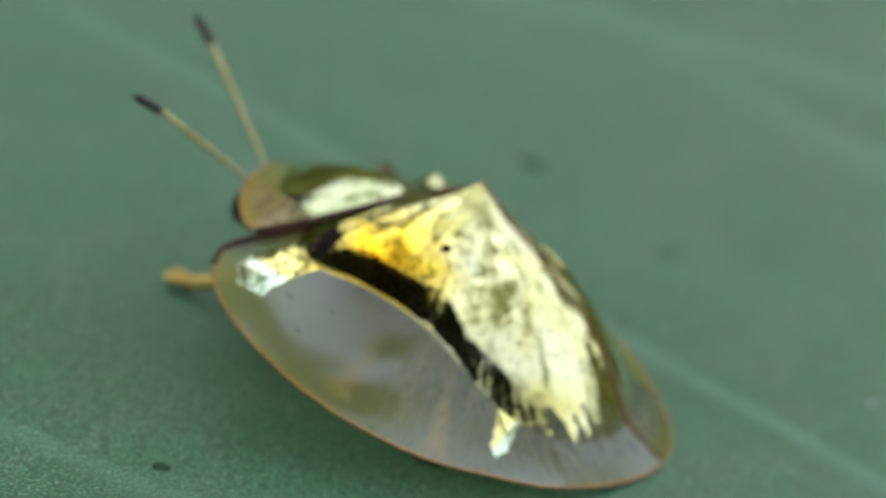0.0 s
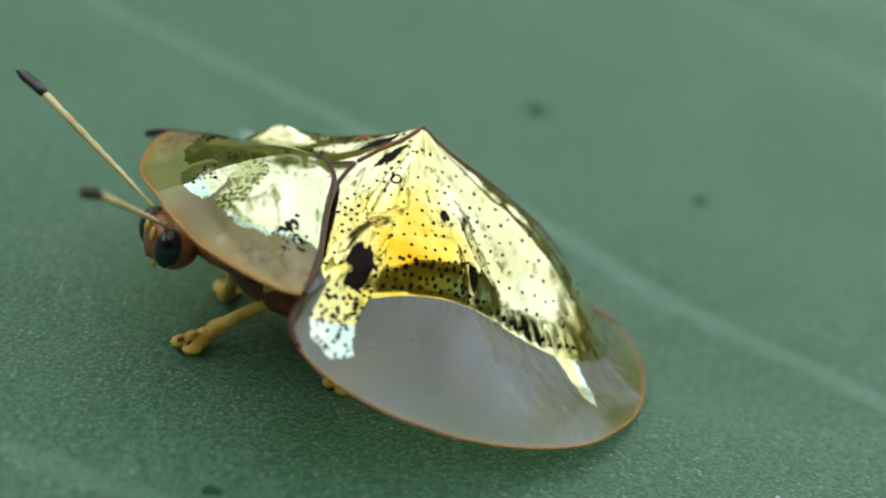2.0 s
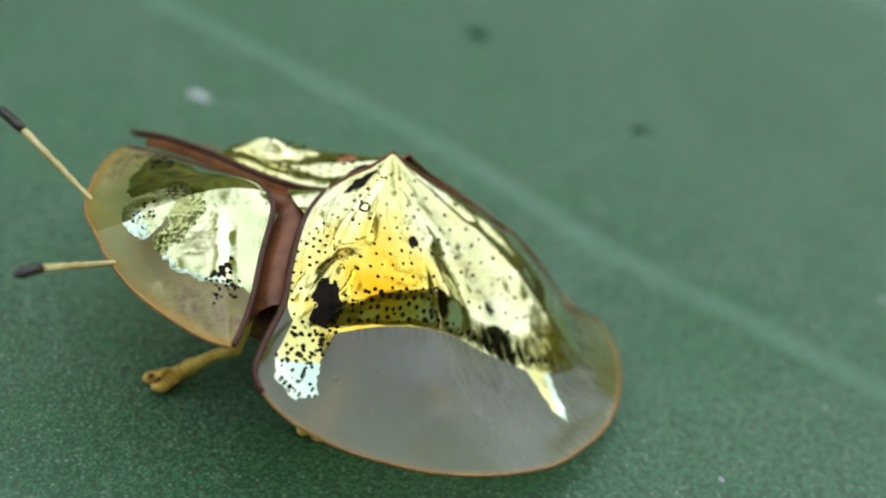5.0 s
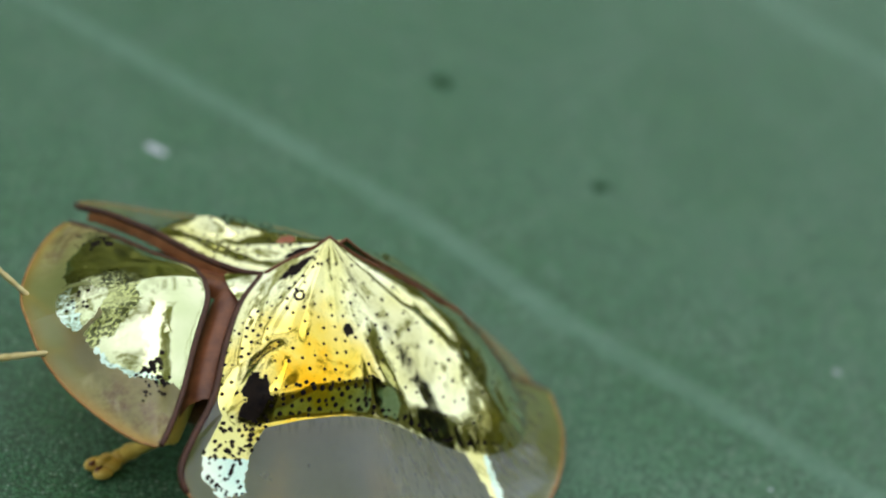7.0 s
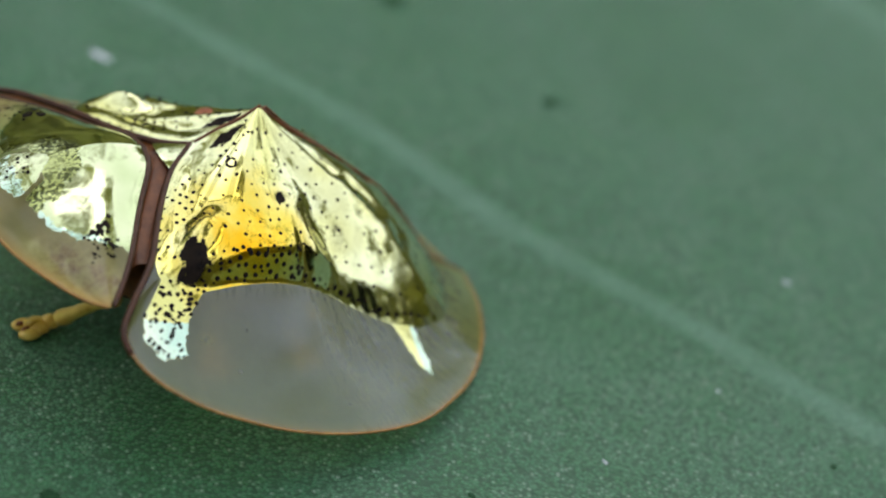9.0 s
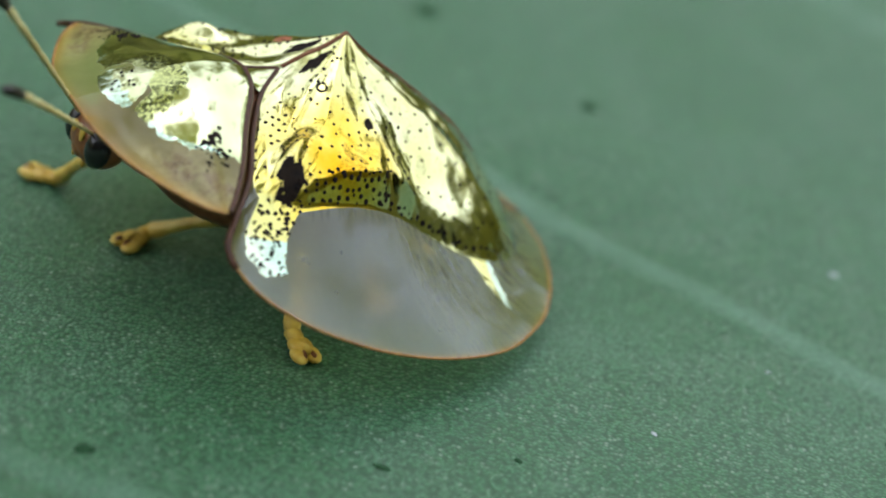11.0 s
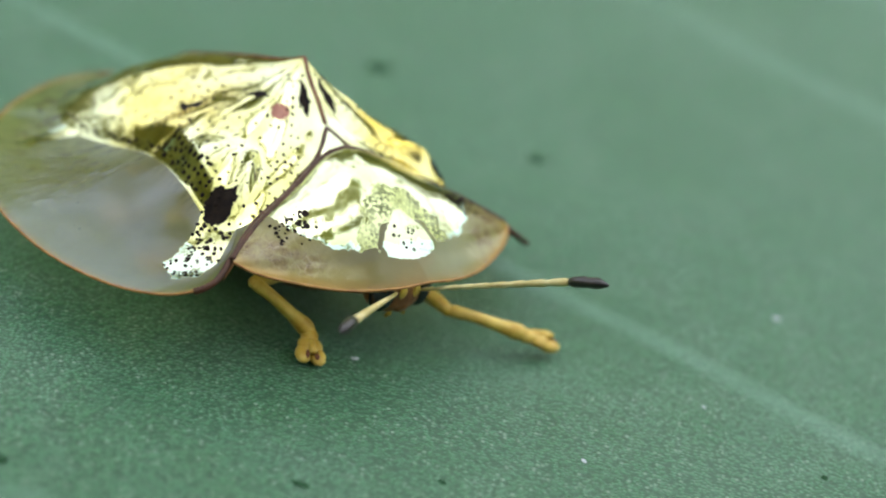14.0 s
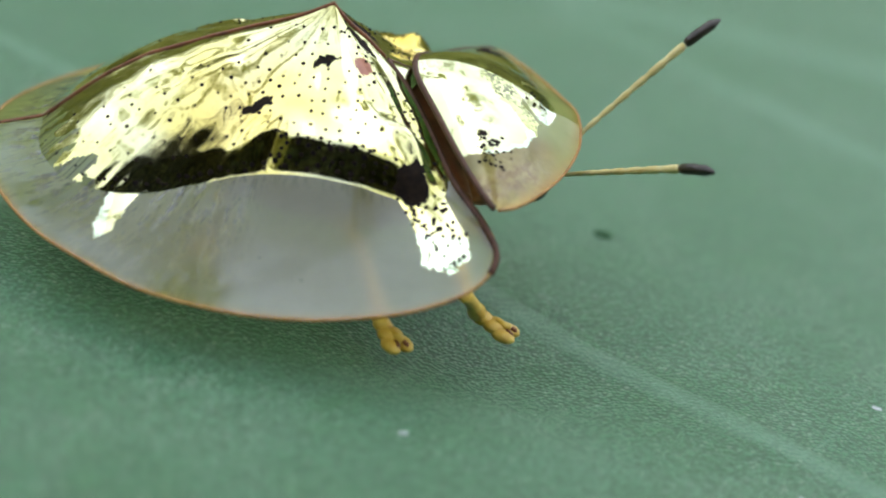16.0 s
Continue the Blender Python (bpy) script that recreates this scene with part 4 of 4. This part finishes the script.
for i, (x, y, rx, ry, turn) in enumerate([(8.2, 10.8, 0.26, 0.24, -30), (3.8, 15.1, 0.34, 0.32, -25), (-3.0, -7.5, 0.19, 0.15, 10), (5.6, -5.9, 0.10, 0.06, -35), (2.8, -6.8, 0.18, 0.08, -20), (13.9, -3.3, 0.07, 0.08, 0), (-2.1, 2.9, 0.12, 0.11, 0)]):
    build_speck("dark_speck", x, y, rx, ry, turn, DARKMARK, "small dark speck of dirt on the leaf", i)
for i, (x, y, rx, ry, turn) in enumerate([(-3.9, 9.8, 0.36, 0.15, -35), (13.8, 3.7, 0.11, 0.09, 0), (3.7, -1.4, 0.10, 0.07, 20), (8.6, -4.2, 0.09, 0.05, -60), (11.5, -1.1, 0.05, 0.05, 0)]):
    build_speck("white_speck", x, y, rx, ry, turn, WHITEMARK, "small whitish speck on the leaf", 20 + i)


# ---- what moves ----
BEETLE_ROWS = [  # seconds, place in millimetres, yaw, pitch, roll
    (0.0, 1.99, -0.12, -0.06, 161.55, -3.6, 3.6),
    (0.2, 0.84, 0.81, -0.09, 169.12, -4.1, 4.0),
    (0.5, 0.23, 1.07, -0.1, 177.52, -4.9, 4.2),
    (1.0, 0.1, 0.6, -0.12, 186.95, -3.6, 2.6),
    (1.5, -0.15, 0.62, -0.09, 201.54, -4.37, 0.14),
    (2.0, -0.39, -0.23, -0.13, 205.29, -3.44, -0.17),
    (2.5, -0.31, -0.27, -0.24, 204.18, -3.89, 1.02),
    (3.0, -0.39, -0.37, -0.18, 204.65, -3.64, 0.47),
    (3.5, -0.38, -0.36, -0.17, 204.02, -4.4, 1.11),
    (4.0, -0.36, -0.47, 0.01, 202.76, -4.8, 1.27),
    (4.4, 0.28, -0.54, 0.14, 201.09, -1.62, 2.2),
    (4.5, 0.27, -0.76, 0.11, 201.78, -1.97, 2.1),
    (5.0, 0.12, -1.14, 0.07, 200.4, -3.81, 2.01),
    (5.2, 0.05, -1.13, 0.06, 200.15, -3.84, 1.28),
    (7.3, 0.14, -0.88, -0.04, 200.37, -2.53, 1.23),
    (7.5, -0.04, -0.67, -0.05, 199.12, -3.07, 1.41),
    (8.0, -0.37, -0.58, -0.04, 202.27, -4.13, 1.68),
    (8.5, -0.5, -0.83, -0.03, 202.47, -4.95, 1.9),
    (8.7, -0.46, -0.68, -0.06, 203.47, -4.67, 1.24),
    (10.8, 0.13, 0.64, 0.15, 210.13, -5.42, -1.77),
    (11.0, 0.26, 0.82, 0.4, 208.97, -6.07, -2.81),
    (11.5, 0.93, 1.09, 0.23, 227.73, -3.28, -5.4),
    (11.7, 0.95, 1.48, 0.1, 235.49, -2.36, -6.43),
    (12.0, 0.73, 1.47, -0.06, 241.87, 1.5, -3.31),
    (12.2, 0.69, 1.54, -0.16, 249.21, 1.51, -2.45),
    (12.5, 0.88, 1.88, -0.17, 257.25, 1.46, -3.82),
    (12.7, 0.84, 2.55, -0.04, 262.74, 1.87, -2.86),
    (13.0, 0.42, 2.66, 0.08, 281.7, 3.02, -4.05),
    (13.3, 0.49, 2.03, 0.1, 285.34, 5.58, -3.67),
    (13.5, 0.63, 3.18, 0.16, 300.66, 5.21, -1.58),
    (13.6, 0.81, 2.79, 0.08, 304.94, 5.28, -1.85),
    (14.0, 0.69, 3.11, -0.21, 310.36, 10.76, -4.38),
    (14.5, 1.07, 3.55, -0.44, 319.98, 9.22, -2.66),
    (15.0, 0.87, 3.84, -0.23, 333.44, 10.05, -2.23),
    (15.5, 1.3, 5.04, -0.03, 354.91, 7.58, 0.54),
    (15.7, 0.95, 5.62, 0.22, 360.6, 6.2, 2.9),
    (16.0, 0.54, 6.21, 0.62, 361.48, 4.44, 6.0),
]
FEET = {  # seconds, tip of the foot in the beetle's space in millimetres, heading, way from the ankle to the knee
    "left_front_leg": [
        (0, 6.92, 0.7, -0.23, -7, -0.88, 0.11, 0.46), (0.5, 5.62, 1.43, -0.28, 50, -0.77, 0.16, 0.62), (1.0, 5.6, -0.03, -0.17, 28, -0.63, 0.56, 0.54), (1.5, 3.65, -1.78, -0.14, -11, 0.06, 0.87, 0.48),
        (2.0, 4.4, 0.24, -0.08, 27, -0.35, 0.62, 0.7), (3.0, 4.36, 0.05, -0.04, 20, -0.35, 0.62, 0.7), (3.5, 4.36, 0.13, -0.12, 10, -0.35, 0.62, 0.7), (4.0, 4.25, 0.05, -0.32, 9, -0.35, 0.62, 0.7),
        (4.5, 4.78, 0.32, -0.24, 13, -0.35, 0.62, 0.7), (5.0, 4.67, 0.42, -0.34, 15, -0.35, 0.62, 0.7), (7.5, 4.7, 0.85, -0.17, 22, -0.35, 0.62, 0.7), (8.5, 4.14, 0.38, -0.3, 18, -0.35, 0.62, 0.7),
        (8.7, 4.25, 0.28, -0.24, 8, -0.35, 0.62, 0.7), (10.8, 5.18, 0.23, -0.58, 20, -0.93, 0.03, 0.36), (11.0, 3.4, -0.83, -0.75, 20, -0.54, 0.64, 0.55), (11.5, 4.75, 1.45, -0.31, 42, -0.28, 0.8, 0.53),
        (11.7, 5.51, 1.17, -0.15, 35, -0.55, 0.77, 0.32), (12.0, 2.36, 3.99, 0.41, 56, 0.56, -0.06, 0.83), (12.2, 5.05, 4.47, 0.53, 97, -0.62, -0.21, 0.75), (12.5, 5.98, 3.38, 0.6, 71, -0.78, 0.2, 0.59),
        (12.7, 2.89, 4.28, 0.4, 94, 0.28, -0.32, 0.91), (13.0, 5.94, 2.55, 0.46, 37, -0.62, 0.51, 0.6), (13.3, 2.52, 4.19, 0.47, 108, 0.53, -0.5, 0.68), (13.5, 5.8, 2.1, 0.48, 43, -0.35, 0.71, 0.62),
        (14.0, 6.65, 3.81, 1.83, 72, -0.62, -0.74, -0.02), (14.5, 4.84, 3.1, 1.43, 75, -0.81, -0.54, 0.25), (15.0, 4.62, 2.44, 1.2, 61, -0.86, -0.36, 0.36), (16, 4.6, 1.2, 0.3, 20, -0.5, 0.4, 0.6),
    ],
    "right_front_leg": [
        (0, 2.4, -2.4, 0, -115, 0.31, 0.68, 0.6), (10.5, 2.8, -2.6, -0.3, -98, 0.1, 0.74, 0.6), (11.0, 4.23, -4.39, -1.01, -53, 0.09, 0.71, 0.7), (11.5, 2.63, -5.39, -0.84, -92, -0.13, 0.1, 0.99),
        (11.7, 4.79, -2.77, -0.56, -40, -0.2, -0.55, 0.81), (12.0, 3.81, -3.57, 0.01, -69, 0.15, -0.05, 0.99), (12.2, 3.39, -3.94, 0.13, -75, 0.31, 0.24, 0.92), (12.5, 1.27, -4.81, -0.07, -128, 0.46, 0.44, 0.77),
        (12.7, 4.68, -2.67, 0.11, -60, -0.59, -0.59, 0.55), (13.0, 2.33, -1.97, -0.05, -91, -0.25, -0.74, 0.63), (13.3, 3.78, -2.03, 0.19, -46, -0.66, -0.61, 0.45), (13.5, 4.86, -0.67, 0.32, -25, -0.66, -0.7, 0.27),
        (13.6, 5.12, -1.21, 0.4, -24, -0.68, -0.57, 0.46), (14.0, 5.18, -1.94, 1.11, -30, -0.47, -0.74, 0.48), (14.5, 5.21, -0.55, 1.32, 11, -0.05, -0.91, 0.41), (15.0, 5.34, -2.0, 1.15, -7, -0.46, -0.66, 0.59),
        (15.5, 5.29, -2.5, 0.81, 6, -0.27, -0.82, 0.51), (15.7, 6.0, -2.3, 1.2, 0, -0.4, -0.7, 0.58), (16.0, 5.22, -2.99, 0.24, -20, -0.33, -0.74, 0.58),
    ],
    "left_middle_leg": [
        (0, 0.9, 3.4, 0, 81, -0.12, -0.74, 0.6), (0.5, 0.9, 3.5, -0.1, 81, -0.11, -0.74, 0.6), (1, 1.5, 3.2, -0.0, 62, -0.35, -0.66, 0.6), (1.5, 1.9, 2.9, -0.1, 47, -0.51, -0.55, 0.6),
        (2, 1.6, 2.1, 0.0, 31, -0.64, -0.39, 0.6), (4, 1.4, 2.5, -0.2, 51, -0.47, -0.59, 0.6), (4.5, 1.8, 2.7, -0.3, 45, -0.53, -0.53, 0.6), (8.7, 0.9, 2.6, -0.1, 75, -0.2, -0.72, 0.6),
        (10.8, 1.2, 4.0, -0.1, 77, -0.18, -0.73, 0.6), (11.0, 1.26, 4.3, -0.27, 94, -0.31, -0.8, 0.51), (11.5, 1.52, 4.38, 0.15, 63, -0.24, -0.9, 0.37), (11.7, 2.5, 4.47, 0.35, 92, 0.53, 0.36, 0.77),
        (12.0, 2.23, 4.13, 0.41, 84, -0.65, -0.71, 0.27), (12.2, 1.08, 4.39, 0.43, 85, -0.19, -0.93, 0.3), (12.5, 1.8, 4.48, 0.56, 93, 0.67, -0.02, 0.74), (13, 1.6, 3.0, 0.4, 56, -0.42, -0.62, 0.6),
        (16, 1.2, 2.6, 0.2, 61, -0.36, -0.66, 0.6),
    ],
    "right_middle_leg": [
        (0, 1.2, -2.6, 0, -61, -0.36, 0.66, 0.6), (12, 1.2, -3.4, 0, -72, -0.23, 0.72, 0.6), (12.5, 1.4, -4.9, -0.1, -77, -0.17, 0.73, 0.6), (12.7, 0.9, -5.0, -0.2, -85, -0.06, 0.75, 0.6),
        (13, -0.0, -4.0, -0.4, -103, 0.18, 0.73, 0.6), (13.3, -0.7, -4.0, -0.4, -117, 0.35, 0.67, 0.6), (13.5, -0.9, -4.4, -0.4, -117, 0.34, 0.67, 0.6), (14, 0.6, -3.0, 0.1, -90, 0.0, 0.75, 0.6),
        (15.5, 1.6, -3.4, 0.2, -62, -0.35, 0.66, 0.6), (15.7, 1.9, -4.5, 0.2, -67, -0.3, 0.69, 0.6), (16, 2.9, -4.4, 0.1, -52, -0.47, 0.59, 0.6),
    ],
    "left_hind_leg": [
        (0, -2.2, 4.2, 0, 110, 0.26, -0.7, 0.6), (0.5, -2.2, 4.6, 0.1, 108, 0.23, -0.71, 0.6), (1, -1.4, 4.5, 0.1, 94, 0.05, -0.75, 0.6), (1.5, -0.6, 4.8, 0.1, 80, -0.13, -0.74, 0.6),
        (2, -1.5, 2.7, 0, 104, 0.18, -0.73, 0.6), (10.8, -1.2, 2.8, 0, 90, 0.0, -0.75, 0.6), (11.5, 0.2, 4.8, 0.2, 67, -0.29, -0.69, 0.6), (12, -1.2, 2.8, 0.2, 90, 0.0, -0.75, 0.6),
        (16, -1.5, 2.7, 0.2, 104, 0.18, -0.73, 0.6),
    ],
    "right_hind_leg": [
        (0, -1.5, -2.7, 0, -104, 0.18, 0.73, 0.6), (8, -1.3, -2.7, 0, -95, 0.06, 0.75, 0.6), (16, -1.5, -2.7, 0, -104, 0.18, 0.73, 0.6),
    ],
}
ANTENNAE = {  # seconds, turn to the left, lift
    "left": [(0, 56, 28), (0.5, 63, 28), (1, 57, 27), (2, 43, 25), (2.5, 38, 23), (3, 38, 23), (3.5, 40, 23), (4, 38, 25), (4.5, 34, 19), (5, 38, 18), (11.0, 34, 29), (11.7, 53, 31), (12.2, 32, 30), (12.5, 38, 30), (12.7, 42, 33), (13.0, 2, -15), (13.3, 27, 32), (13.5, 18, 34), (13.6, 5, 13), (14.0, 13, 36), (14.5, -17, 15), (15.0, 63, 10), (15.5, 69, 21), (15.7, 40, 40), (16.0, 24, 50)],
    "right": [(0, -7, 41), (0.5, -40, 13), (2, -62, 14), (2.5, -63, 14), (3, -69, 11), (3.5, -68, 13), (4, 0, 46), (4.5, -3, 43), (5, -63, 11), (11.0, 14, 45), (11.5, -22, 38), (11.7, -15, 31), (12.0, -23, 33), (12.2, -23, 31), (12.5, -22, 33), (12.7, -24, 31), (13.0, -34, 25), (13.3, -43, 26), (13.5, -53, 27), (13.6, -33, 30), (14.0, -60, 16), (14.5, -80, 16), (15.0, -57, 24), (15.5, -66, 23), (15.7, -54, 33), (16.0, -51, 30)],
}


def motions():
    walk(beetle, [(t, pose(x * MM, y * MM, z * MM, r, p, a)) for t, x, y, z, a, p, r in BEETLE_ROWS])
    hips = {"front": (3.0, 1.1, 2.0), "middle": (0.6, 1.5, 1.5), "hind": (-1.2, 1.5, 1.4)}

    def along(p, way):
        """A pose at p, in millimetres, with +x along way."""
        return Matrix.Translation(Vector(p) * MM) @ Vector(way).to_track_quat("X", "Z").to_matrix().to_4x4()

    for n, leg in legs.items():
        hip = Vector(hips[n.split("_")[1]])
        hip.y *= 1 if n.startswith("left") else -1
        rows = {"foot": [], "shin": [], "femur": []}
        for t, x, y, z, turn, kx, ky, kz in FEET[n]:
            heading = Vector((math.cos(radians(turn)), math.sin(radians(turn)), 0))
            tip = Vector((x, y, z))
            ankle = tip - FOOT * heading + Vector((0, 0, 0.26))
            way = Vector((kx, ky, kz)).normalized()
            knee = ankle + SHIN * way
            rows["foot"].append((t, along(tip - Vector((0, 0, 0.04)), heading)))
            rows["shin"].append((t, along(ankle, way)))
            rows["femur"].append((t, along(knee, hip - knee)))
        for ob in leg["foot"]:
            walk(ob, rows["foot"])
        walk(leg["shin"], rows["shin"])
        walk(leg["femur"], rows["femur"])
    for s, ant in antennae.items():
        y = 0.35 if s == "left" else -0.35
        walk(ant, [(t, pose(5.3 * MM, y * MM, 2.9 * MM, 0, -lift, turn)) for t, turn, lift in ANTENNAE[s]])
    # the wing cases part a little and the shield slides forward while the beetle thinks of flying off
    def hinge(turn, lift, slide):
        return pose((1.4 + slide) * MM, -0.6 * MM, 4.4 * MM, 1.2 * lift, lift, turn) @ pose(-1.4 * MM, 0.6 * MM, -4.4 * MM)
    walk(case_right, [(t, hinge(a, l, s)) for t, a, l, s in [(0, 0, 0, 0), (4.0, 0, 0, 0), (4.4, 3.6, -3, -0.3), (5.2, 4, -3.5, -0.35), (7.5, 4, -3.5, -0.35), (8.0, 4, -3.5, -0.3), (8.7, 3, -2.5, -0.2), (10.8, 0, 0, 0), (16, 0, 0, 0)]])

    def nod(slide, down, tilt, roll):
        return pose((2.0 + slide) * MM, 0, (4.2 - down + 0.03 * tilt) * MM, roll, -tilt, 0) @ pose(-2.0 * MM, 0, -4.2 * MM)
    walk(pronotum, [(t, nod(*row)) for t, *row in [
        (0, -0.3, 0.1, 1, 5), (0.8, -0.3, 0.1, 1, 5), (1.5, -0.2, 0, 0.5, 3), (2.0, -0.1, 0, 1, 1.5), (2.5, 0, 0, 0, 0.5), (4.0, 0, 0, 0, 0), (4.4, 0.55, 0, 0, 0), (5.2, 0.6, 0, 0, 0),
        (8.0, 0.5, 0, 0, 0), (8.7, 0.4, 0, 0, 0), (10.8, 0.15, 0, 1, 1), (11.5, 0, 0, 2.5, 3), (12.0, 0, 0, 0.5, 0.5), (13.0, 0, 0, 0.5, 0), (14.0, 0, 0, 0.5, 0), (15.0, -0.1, 0, 0.5, 0), (15.5, -0.15, 0, 5, 0), (16, -0.12, 0, 6.5, 0)]])
    # the head peers out from under the shield at first and again before the turn
    walk(head, [(t, pose(x * MM, y * MM, z * MM)) for t, x, y, z in [(0, 0.4, 0.25, -0.3), (1.0, 0.35, 0.25, -0.3), (1.7, 0.3, 0.25, -0.25), (2.0, 0.3, 0.2, -0.15), (2.5, 0.15, 0.1, -0.05), (4.0, 0, 0, 0), (8.7, 0, 0, 0), (10.8, 0.2, 0.1, 0), (11.5, 0.45, 0.25, 0.05), (12.0, 0.1, 0, 0), (12.5, 0, 0, 0), (16, 0, 0, 0)]])


motions()
